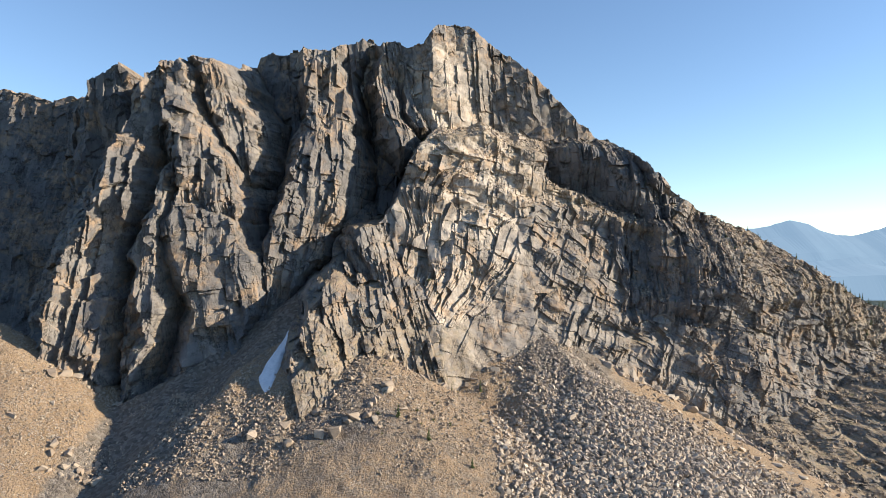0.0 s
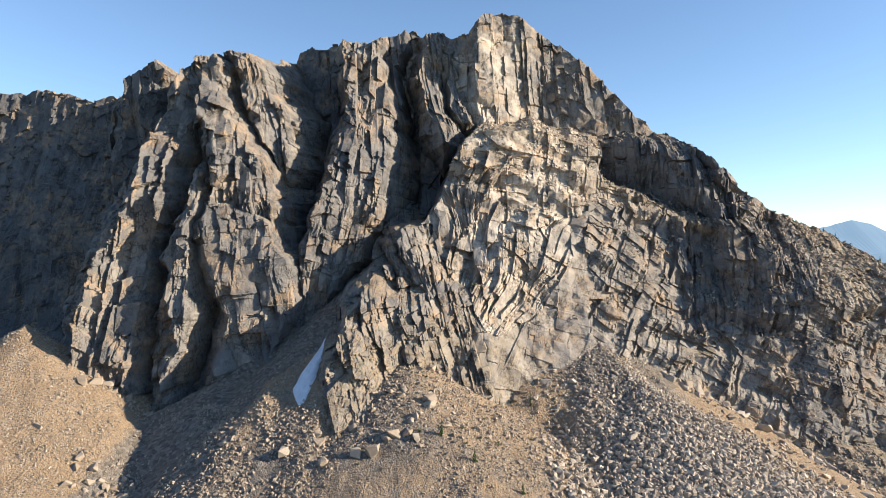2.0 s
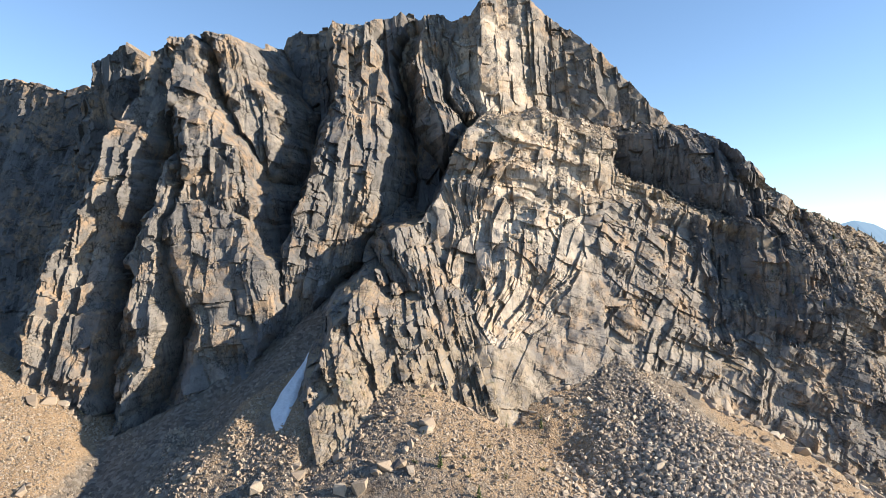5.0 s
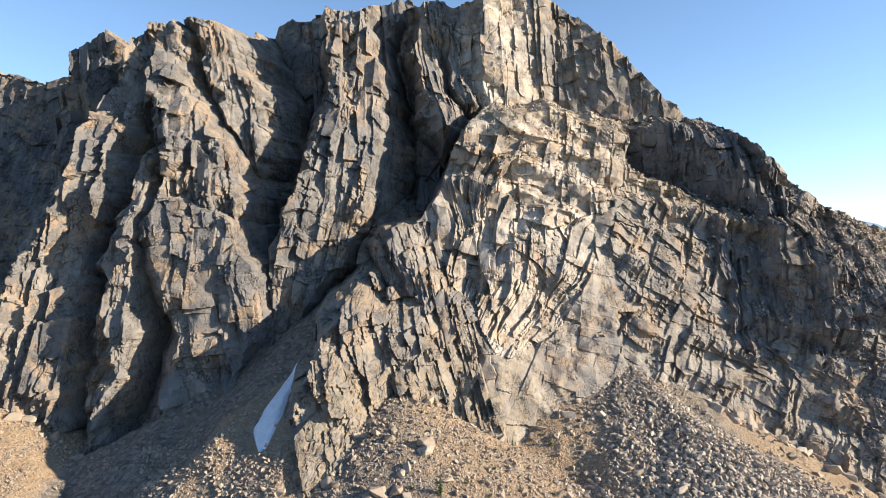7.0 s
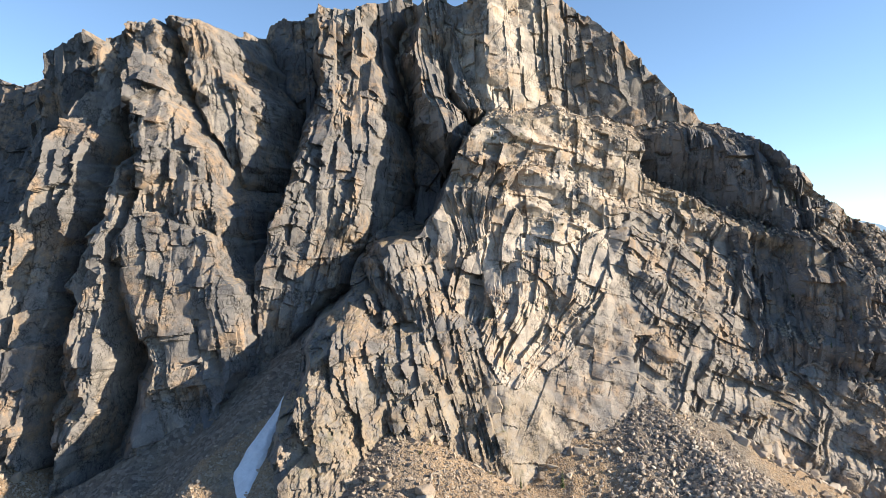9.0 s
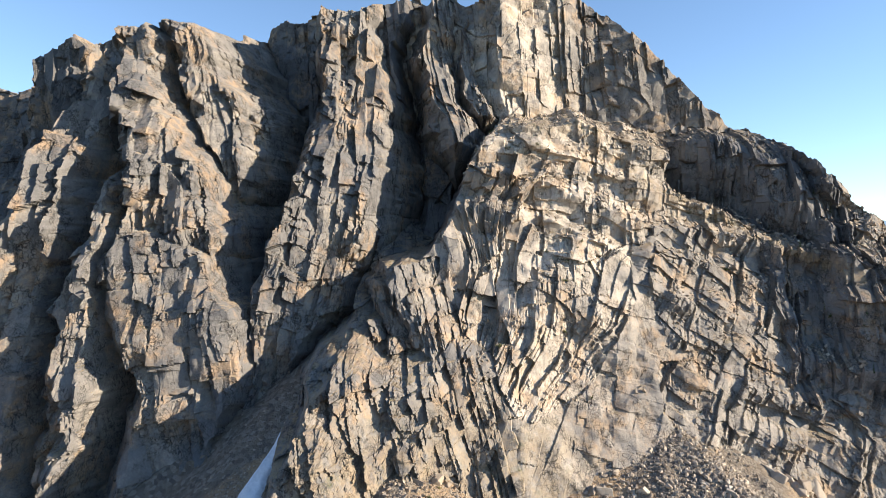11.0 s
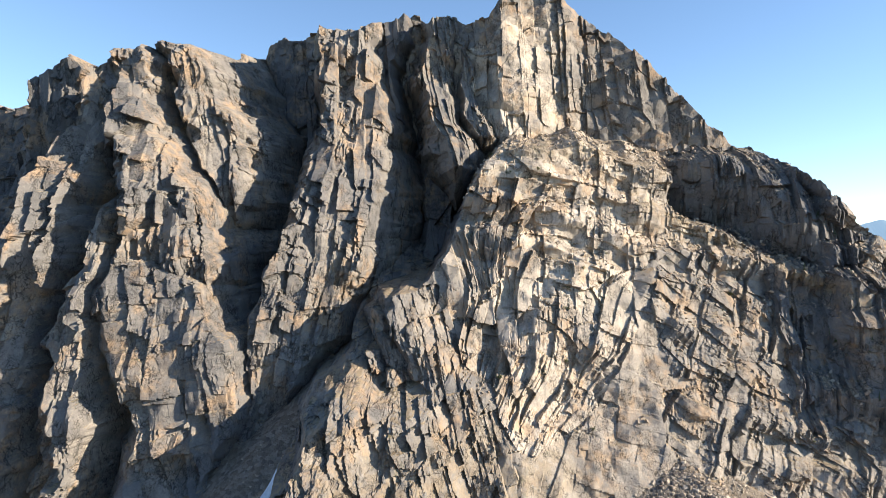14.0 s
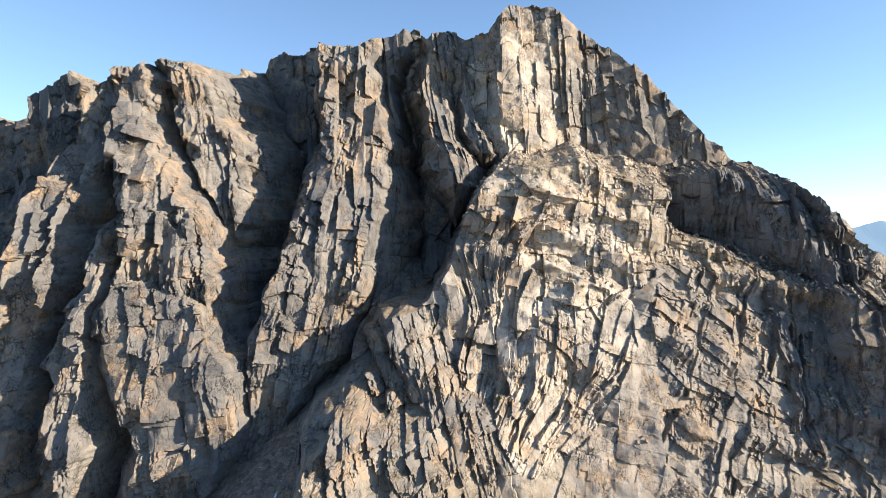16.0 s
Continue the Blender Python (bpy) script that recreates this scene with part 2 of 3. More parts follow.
def grid_mesh(name, x, y, z, faces_at, material, parent=None, **fields):
    """A mesh from the squares of a grid of points; faces_at marks the squares that it takes."""
    rows, cols = x.shape
    r, c = np.nonzero(faces_at)
    quad = np.stack([r * cols + c, r * cols + c + 1, (r + 1) * cols + c + 1, (r + 1) * cols + c], 1)
    used, quad = np.unique(quad, return_inverse=True)
    quad = quad.reshape(-1, 4)
    me = bpy.data.meshes.new(name)
    me.vertices.add(len(used))
    me.vertices.foreach_set("co", np.stack([x.ravel()[used], y.ravel()[used], z.ravel()[used]], 1).astype(np.float32).ravel())
    me.loops.add(quad.size)
    me.loops.foreach_set("vertex_index", quad.astype(np.int32).ravel())
    me.polygons.add(len(quad))
    me.polygons.foreach_set("loop_start", np.arange(0, quad.size, 4, dtype=np.int32))
    for key, field in fields.items():
        me.attributes.new(key, "FLOAT", "POINT").data.foreach_set("value", field.ravel()[used].astype(np.float32))
    me.polygons.foreach_set("use_smooth", np.zeros(len(me.polygons), bool))
    me.update(calc_edges=True)
    me.materials.append(material)
    ob = new(name, me)
    ob.parent = parent
    return ob


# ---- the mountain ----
# skyline: x, y, z along the crest, placed to fit the camera's first view
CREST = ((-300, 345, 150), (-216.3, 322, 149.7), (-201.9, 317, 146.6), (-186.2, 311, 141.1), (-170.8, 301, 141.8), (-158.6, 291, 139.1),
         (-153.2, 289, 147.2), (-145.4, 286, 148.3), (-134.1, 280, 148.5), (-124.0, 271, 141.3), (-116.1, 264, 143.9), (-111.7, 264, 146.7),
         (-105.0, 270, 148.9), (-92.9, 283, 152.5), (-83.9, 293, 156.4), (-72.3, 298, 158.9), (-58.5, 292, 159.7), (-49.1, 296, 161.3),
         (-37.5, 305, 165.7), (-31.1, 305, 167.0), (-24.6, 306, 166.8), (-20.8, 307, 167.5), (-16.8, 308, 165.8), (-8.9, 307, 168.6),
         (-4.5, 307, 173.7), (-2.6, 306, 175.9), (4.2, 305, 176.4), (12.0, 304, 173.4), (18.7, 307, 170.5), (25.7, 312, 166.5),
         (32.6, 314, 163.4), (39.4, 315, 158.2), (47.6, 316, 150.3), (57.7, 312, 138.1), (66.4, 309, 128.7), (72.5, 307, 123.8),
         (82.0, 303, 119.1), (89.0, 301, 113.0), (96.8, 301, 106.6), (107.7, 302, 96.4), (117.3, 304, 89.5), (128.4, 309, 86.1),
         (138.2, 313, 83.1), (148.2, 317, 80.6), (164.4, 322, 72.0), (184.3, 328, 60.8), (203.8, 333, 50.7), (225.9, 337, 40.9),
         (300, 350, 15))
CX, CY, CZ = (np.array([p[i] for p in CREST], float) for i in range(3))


def rib(x, z, line, left, right, face=0.0):
    """The depth of a rock rib: line gives x, y, z and half width from its top down, left and right how fast its sides fall back."""
    px, py, pz, pw = (np.array([p[i] for p in line], float)[::-1] for i in range(4))
    xs, ys, ws = np.interp(z, pz, px), np.interp(z, pz, py), np.interp(z, pz, pw)
    dx = x - xs
    y = ys + left * np.maximum(0, -dx - ws) + right * np.maximum(0, dx - ws) + face * np.clip(dx, -ws, ws)
    cap = 9.0 if pw[-1] < 0.3 else 2.2                   # blades end in a point
    return y + cap * np.maximum(0, z - pz[-1]) + 2.0 * np.maximum(0, pz[0] - z)


def headwall(x, z):
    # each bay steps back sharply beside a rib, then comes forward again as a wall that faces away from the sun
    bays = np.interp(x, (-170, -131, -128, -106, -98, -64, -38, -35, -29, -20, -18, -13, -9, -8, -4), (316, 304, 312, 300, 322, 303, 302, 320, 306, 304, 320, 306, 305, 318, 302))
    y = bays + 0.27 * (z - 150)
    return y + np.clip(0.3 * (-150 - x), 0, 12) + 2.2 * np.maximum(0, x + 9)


def summit_wall(x, z):
    return 296 + 0.68 * (x + 5) + 0.08 * (z - 150) + 1.3 * np.maximum(0, -5 - x) - 0.5 * np.maximum(0, x - 24)


def stairs(x, z):
    """Risers and treads that dip to the right, on the upper tiers and on the flank."""
    q = (z + 0.22 * x + 2 * fbm(x / 45, z / 30, 401, 3)) / 10.5
    f = q - np.floor(q)
    step = 10.5 * (np.clip((f - 0.68) / 0.32, 0, 1) - f)
    much = 0.9 * np.clip((z - 80) / 10, 0, 1) + 0.55 * np.clip((x - 30) / 15, 0, 1)
    return z + step * np.clip(much, 0, 1) * np.clip((118 - x) / 15, 0, 1)


def slab(x, z):
    """The broad face under the summit wall and the flank on its right."""
    edge = np.interp(z, (10, 27, 36, 48, 60, 68, 76, 82, 88, 97, 120), (-52, -50, -47, -45, -41, -34, -28, -22, -18, -15.5, -6))
    turn = 74 + 0.05 * (70 - z)
    corner = np.interp(z, (20, 50, 62, 74, 84), (124, 122, 117, 106, 92))      # where the shaded wall ends
    y = 252 + 0.46 * np.clip(x, 0, turn) - (0.28 * np.clip((z - 40) / 12, 0, 1) - 0.12) * np.clip(x - turn, 0, corner - turn) + 0.5 * np.maximum(0, x - corner)
    y = y + 5 * np.clip((x - 77) / 3, 0, 1) * np.clip((93 - x) / 3, 0, 1) * np.clip((z - 52) / 8, 0, 1)
    y = y + 0.2 * np.minimum(x, 0) + 0.5 * (stairs(x, z) - 69)
    y = y - 0.3 * np.maximum(0, z - 95) + 6.0 * np.maximum(0, edge - x)
    ledge = np.interp(x, (-8, 18, 40, 60, 80), (117, 118, 113, 114, 121))
    y = y + 3.0 * np.maximum(0, z - ledge)
    ramp = 101 - 0.46 * (x - 47)
    alcove = np.clip((x - 48) / 4, 0, 1) * np.clip((z - ramp) / 7, 0, 1)
    return y + np.interp(x, (48, 56, 82, 86, 110), (34, 34, 13, 6, 0)) * alcove


def bench(x, z):
    """Low rock steps at the foot of the flank."""
    q = (z + 0.10 * x + 5 * fbm(x / 22, z / 16, 431, 4)) / 5.0
    f = q - np.floor(q)
    return 266 + 0.10 * (x - 100) + 2.2 * (z - 5 + 2.8 * (np.clip((f - 0.6) / 0.4, 0, 1) - f)) + 1.5 * np.maximum(0, 72 - x)


RIBS = []


def add_rib(name, left, right, face, grain, *line):
    """grain: width, height and lean of its joint blocks, and their relief."""
    RIBS.append((name, left, right, face, grain, line))


add_rib("buttress", 1.6, 4.0, 0.4, (3.6, 10, -6, 2.4),
        (-113, 262, 145, 3.5), (-111, 250, 122, 4.5), (-113.5, 240, 107, 5), (-117, 233, 92, 4), (-121, 227, 75, 6.5), (-123, 220, 49, 9.5), (-124, 214, 20, 8))
add_rib("pillar", 1.7, 4.0, 0.4, (2.6, 9, -4, 2.0),
        (-100.5, 238, 98, 0.6), (-101, 233, 84, 2.2), (-102, 228, 68, 3), (-103, 223, 54, 2), (-104, 220, 40, 0.8), (-105, 215, 18, 1.2))
add_rib("buttress", 1.6, 4.0, 0.4, (3.6, 8, 6, 2.3),
        (-107, 262, 146, 4), (-101, 251, 128, 3.5), (-92, 243, 110, 4.5), (-85, 238, 92, 8), (-82, 237, 60, 10))
add_rib("buttress", 1.0, 4.0, 0.28, (7, 8, 8, 1.7),
        (-90, 236, 86, 3), (-84, 234, 79, 10), (-79, 231, 66, 14), (-75, 229, 50, 10), (-77, 224, 34, 8), (-80, 219, 15, 8))
add_rib("pillar", 1.8, 4.0, 0.4, (3, 9, 12, 2.0),
        (-96, 267, 148, 2.8), (-90, 263, 134, 3), (-81, 258.5, 115, 3.2), (-77, 256, 108, 3.6), (-76.5, 257, 97, 2), (-76, 258, 88, 0.5))
add_rib("outer_wall", 1.4, 2.5, 0.0, (4, 12, 4, 2.0), (-143, 279, 146.5, 7), (-143, 276, 120, 8), (-142, 272, 80, 8), (-142, 262, 30, 9))
add_rib("buttress", 2.6, 4.0, 0.3, (4.4, 8, -10, 2.2),
        (-53, 290, 160, 7), (-51, 281, 135, 8), (-46, 264, 110, 8.5), (-51, 252, 93, 7), (-52.5, 246, 74, 7.5), (-58, 242, 58, 4.5), (-61, 237, 42, 3.5))
add_rib("pillar", 3.0, 4.0, 0.4, (2.8, 10, 4, 1.8), (-25.5, 302, 166, 3.5), (-24, 296, 147, 3.5), (-19.5, 278, 124, 2.6), (-17, 270, 115, 1.2))
add_rib("pillar", 3.0, 4.0, 0.4, (2.2, 10, 2, 1.5), (-16, 307, 167, 1.2), (-14.5, 300, 150, 1.5), (-11.5, 288, 126, 1.5))
add_rib("knoll", 3.0, 0.8, 0.2, (3.2, 5.0, 20, 1.7), (-38, 226, 61, 2), (-39, 217, 55, 2.5), (-42, 210, 47, 3), (-45, 203, 36, 3), (-45.5, 196, 24, 4), (-44, 189, 15.5, 5), (-44, 185, 7, 5))
# blades of rock that stand up along the spur, all pointing away from the foot of the fan
for fx, fy, fz, fw in ((-31, 246, 78, 0.5), (-28.5, 246, 81, 0.3), (-25.5, 244, 75, 0.4), (-34.5, 242, 71, 0.5), (-38.5, 238, 66, 0.6), (-22, 243, 69, 0.4),
                       (-30, 239, 68, 0.4), (-26, 238, 63, 0.5), (-35, 234, 61, 0.5), (-41.5, 231, 60, 0.6), (-33, 229, 54, 0.5), (-40, 224, 54, 0.5), (-20, 240, 61, 0.4), (-43.5, 214, 50, 0.6)):
    add_rib("fin", 2.4, 1.5, 0.2, (2.0, 5, 20, 1.1), (fx, fy - 3, fz - 2, 0.2), (fx + 1.5, fy - 6, fz - 9, fw + 0.4), (fx + 5, fy - 10, fz - 19, fw + 0.8))
add_rib("shoulder", 0.55, 0.5, 0.1, (3.6, 9, 2, 2.0), (66, 308, 120, 2), (80, 300, 108, 2), (90, 297, 98, 3), (97, 298, 86, 4))
add_rib("flank_rib", 0.3, 0.4, 0.05, (4.6, 8.5, -6, 2.2),
        (104, 296, 80, 3), (110, 288, 70, 4), (117, 279, 56, 4), (121, 277, 44, 4), (124, 278, 30, 5), (126, 284, 5, 6), (126, 290, -24, 6))


# how pale and freshly broken a part's rock is, lowered to paint wall shade
FAN = ("fins", "columns", "lower_tier")
SHEETS = {"summit_wall": (0.75, 2.6), "upper_tier": (0.85, 1.8), "slab": (0.6, 1.8), "flank": (0.9, 2.4), "flank_slabs": (0.9, 2.0), "dark_wall": (0.9, 1.5), "spur": (0.75, 4.0)}
WHOLE = {"slab": 0.7, "summit_wall": 0.75, "lower_tier": 0.3, "flank": 0.45, "spur": 0.2, "rubble_slope": 0.1}
PALE = {"buttress": 0.05, "dark_wall": 0.05, "summit_wall": 0.85, "upper_tier": 1.0, "fins": 0.3, "columns": 0.55, "lower_tier": 0.85, "slab": 0.5, "spur": 0.4, "knoll": 0.1, "flank": 0.45, "flank_rib": 0.12, "shoulder": 0.05, "rubble_slope": 0.35, "flank_slabs": 0.12, "bench": 0.3, "hollow_wall": 0.0, "headwall": 0.0, "outer_wall": 0.0}


def mountain():
    xs = np.concatenate([np.arange(-300, -175, 1.0), np.arange(-175, -132, 0.3), np.arange(-132, 0, 0.21), np.arange(0, 135, 0.28), np.arange(135, 300.1, 0.8)])
    rows = 550
    t = np.linspace(0, 1, rows)[:, None]
    x = np.repeat(xs[None], rows, 0)
    # the crest is scaled at the faces' depth to fit the camera's first view
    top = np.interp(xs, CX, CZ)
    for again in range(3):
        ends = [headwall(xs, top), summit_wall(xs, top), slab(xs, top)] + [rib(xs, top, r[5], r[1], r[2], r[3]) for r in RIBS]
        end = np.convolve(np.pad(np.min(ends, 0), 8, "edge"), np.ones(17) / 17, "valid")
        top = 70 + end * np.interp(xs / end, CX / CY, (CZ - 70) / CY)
    calm = 1 - 0.75 * np.exp(-((xs - 4) / 12) ** 2)
    top = top + 0.9 * calm * fbm(xs / 5, xs * 0, 5, 4) + 0.7 * calm * (np.floor(3 * (value(xs / 3, xs * 0, 9) + 0.5)) - 1)
    foot = -22.0
    z = foot + (top - foot)[None] * t
    wob = x + 4.5 * fbm(x / 26, z / 26, 11, 3) + np.where(x < -30, 6.0, 4.5) * chiselled(x / 15, z / 11, 13, 4)          # natural outlines
    wz = z + 5 * fbm(x / 30, z / 30, 31, 3) + 3.0 * chiselled(x / 10, z / 16, 33, 3)
    depth = [headwall(wob, wz), summit_wall(wob, wz), slab(wob, wz)]
    style = [(4.5, 16, 3, 1.6), (6.2, 11, 5, 2.2), (11, 5.0, -16, 0.85)]
    for name, left, right, face, grain, line in RIBS:
        depth.append(rib(wob, wz, line, left, right, face))
        style.append(grain)
    names = ["headwall", "summit_wall", "slab"] + [r[0] for r in RIBS] + ["bench"]
    depth.append(bench(wob, wz))
    style.append((6, 2.6, -6, 1.2))
    depth = np.array(depth)
    which = depth.argmin(0)
    y = depth.min(0)
    # the broad face has several characters of rock
    wx2, wz2 = x + 18 * chiselled(x / 18, z / 18, 41, 2), z + 16 * chiselled(x / 18, z / 18, 43, 2)
    broad = which == 2
    for name, there, grain in (
            ("hollow_wall", (wob > 49) & (wob < 100) & (wz > 103 - 0.46 * (wob - 47)), (3.2, 13, 3, 2.2)),
            ("spur", (wx2 < -10) & (wz2 < 50), (3.4, 4.8, 30, 2.2)),
            ("fins", (wx2 < -14) & (wz2 < 82), (2.8, 9, 0, 1.8)),
            ("columns", (wx2 < 0) & (wz2 < 108) & (wz2 > 52), (2.8, 10, 0, 2.4)),
            ("upper_tier", (wz2 > 82) & (wx2 < 62), (6.5, 5.0, -4, 1.5)),
            ("lower_tier", (wx2 < 30) & (wz2 > 43 + 0.7 * (wx2 + 3)), (4.2, 7, 0, 1.7)),
            ("dark_wall", (wob > 73) & (wob < 123) & (wx2 > 68) & (wz2 < 88) & (wz2 > 46), (3.6, 9, -6, 2.0)),
            ("flank", wx2 > 38, (6, 4.6, -30, 1.5))):
        which[broad & there & (which == 2)] = len(names)
        names.append(name)
        style.append(grain)
    which[(wx2 > 116) & (which != names.index("bench")) & (wz2 <= 57 - 0.35 * (x - 126))] = len(names)
    names.append("flank_slabs")
    style.append((7, 3.6, -16, 1.3))
    which[(wx2 > 124) & (wz2 > 57 - 0.35 * (x - 126)) & (which != names.index("bench"))] = len(names)
    names.append("rubble_slope")
    style.append((3.2, 2.6, 12, 0.9))
    run = x + 0.3 * (y - 260)                           # runs on along the sides of the ribs
    relief, block, warm = np.zeros_like(x), np.zeros_like(x), np.zeros_like(x)
    for i, (wide, tall, lean, amount) in enumerate(style):
        m = which == i
        if not m.any():
            continue
        broad = names[i] in ("slab", "spur", "fins", "upper_tier", "columns", "fin", "lower_tier", "flank", "summit_wall", "flank_rib", "shoulder", "hollow_wall", "knoll", "rubble_slope", "bench", "dark_wall", "flank_slabs")
        s, h = (1.1 * x if broad else run)[m], z[m]
        if names[i] in FAN:                              # sheets and fins that spread from one point
            fx, fz = (x + 14 + 9 * facet(x / 16, z / 16, 81))[m], (z - 22 + 9 * facet(x / 16, z / 16, 85))[m]
            s, h = 46 * np.arctan2(fx, fz + 0.2 * np.abs(fx)), np.hypot(fx, fz)
            s = np.where(s < 0, 0.7 * s, s)
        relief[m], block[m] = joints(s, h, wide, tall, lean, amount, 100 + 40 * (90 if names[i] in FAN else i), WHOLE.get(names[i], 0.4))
        if names[i] in SHEETS:                           # massive rock: broad facets, few open joints
            share, broad_facets = SHEETS[names[i]]
            relief[m] = share * relief[m] + broad_facets * chiselled((s + 0.5 * h) / 7, (h - 0.3 * s) / 5, 700 + i, 2)
        warm[m] = PALE.get(names[i], 0.12)
        if names[i] in ("headwall", "hollow_wall", "shoulder", "outer_wall", "dark_wall"):      # these walls get their shade put into a darker tone
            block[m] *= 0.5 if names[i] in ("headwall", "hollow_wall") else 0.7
    rugged = np.where(np.isin(which, [k for k, n in enumerate(names) if n in ("slab", "rubble_slope", "bench", "headwall", "summit_wall")]), 0.4, 1.0)
    y = y + relief + 5.0 * chiselled(x / 30, z / 38, 71, 2) + 3.0 * rugged * chiselled(x / 9, z / 13, 75, 2)
    slope = np.gradient(y, axis=0) / np.maximum(np.gradient(z, axis=0), 1e-6)
    soil = np.where(which == names.index("rubble_slope"), 0.6, 0.0) + 0.45 * (which == names.index("bench"))
    ledge = np.exp(-((z - np.interp(x, (-8, 18, 40, 60, 80), (117, 118, 113, 114, 121)) - 2) / 3.5) ** 2) * (x > -9) * (x < 62)
    ledge = ledge + np.exp(-((z - 99 + 0.46 * (x - 47)) / 2.5) ** 2) * (x > 30) * (x < 100)
    soil = soil + 0.9 * ledge + 0.6 * np.isin(which, [2, names.index("spur"), names.index("knoll")]) * np.clip((54 - z) / 14, 0, 1) * (x > -45) * np.clip((20 - x) / 14, 0, 1)
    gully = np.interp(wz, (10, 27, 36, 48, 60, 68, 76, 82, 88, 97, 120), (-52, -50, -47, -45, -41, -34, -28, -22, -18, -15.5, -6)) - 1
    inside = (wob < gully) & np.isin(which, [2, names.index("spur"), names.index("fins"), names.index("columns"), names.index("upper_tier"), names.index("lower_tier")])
    # the gully sides are darkened to put their shade into the rock tone
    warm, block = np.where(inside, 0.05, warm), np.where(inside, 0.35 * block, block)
    warm = np.where((which == 1) & (z > top[None] - 9), 0.2 * warm, warm)
    # the summit wall's tone fades to the right, painting its unlit half
    warm = np.where(which == 1, warm * np.clip(1 - (x - 8) / 18, 0.25, 1), warm)
    warm = warm * np.where(x > 20, np.clip(1 - (x - 20) / 60, 0.65, 1), 1)
    clean = np.where(which == names.index("hollow_wall"), 1.0, 0.0) + 1.0 * np.isin(which, [k for k, n in enumerate(names) if n in ("shoulder", "flank_rib")])
    soil = np.where(clean > 0.9, soil * 0.3, soil)
    # the crest and the ground behind it
    back = np.array([1.5, 4, 10, 24, 60, 140, 320])[:, None]
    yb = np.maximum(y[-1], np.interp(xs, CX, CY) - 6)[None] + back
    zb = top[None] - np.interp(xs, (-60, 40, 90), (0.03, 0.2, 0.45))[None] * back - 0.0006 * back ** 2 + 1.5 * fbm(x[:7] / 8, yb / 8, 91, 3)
    x, y, z = np.vstack([x, x[:7]]), np.vstack([y, yb]), np.vstack([z, zb])
    which = np.vstack([which, np.full((7, len(xs)), len(names))])
    names.append("plateau")
    clean = np.vstack([clean, np.zeros((7, len(xs)))])
    block, warm, soil = np.vstack([block, np.full((7, len(xs)), 0.6)]), np.vstack([warm, np.zeros((7, len(xs)))]), np.vstack([soil, np.full((7, len(xs)), 0.7)])
    thing = tagged(new("mountain"), "grey granite mountain with jointed cliffs, ribs and dark gullies", "mountain", kind="structure")
    square = which[:-1, :-1]
    for i, name in enumerate(names):
        if (square == i).any():
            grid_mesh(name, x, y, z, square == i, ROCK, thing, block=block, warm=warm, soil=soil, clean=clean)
    return xs, y[:rows], z[:rows], slope


MX, MY, MZ, MSLOPE = mountain()


def on_mountain(x, k):
    """The place on the rock at x, a share k of the way up to the crest."""
    i, j = int(np.searchsorted(MX, x)), int(k * (len(MY) - 1))
    return float(MX[i]), float(MY[j, i]), float(MZ[j, i])


# ---- the ground ----
def cone(x, y, cx, cy, cz, slope, stretch=1.0, turn=0.0):
    a = radians(turn)
    u, v = (x - cx) * math.cos(a) + (y - cy) * math.sin(a), -(x - cx) * math.sin(a) + (y - cy) * math.cos(a)
    return cz - slope * np.hypot(u * stretch, v)


def ridge(x, y, line, slope):
    """A crest falling to both sides: line gives x, y, z."""
    out = np.full(x.shape, -1e3)
    for (ax, ay, az), (bx, by, bz) in zip(line, line[1:]):
        dx, dy = bx - ax, by - ay
        k = np.clip(((x - ax) * dx + (y - ay) * dy) / (dx * dx + dy * dy), 0, 1)
        out = np.maximum(out, az + (bz - az) * k - slope * np.hypot(x - ax - k * dx, y - ay - k * dy))
    return out


def smax(a, b, k=3.0):
    h = np.clip(0.5 + 0.5 * (a - b) / k, 0, 1)
    return b + (a - b) * h + k * h * (1 - h)


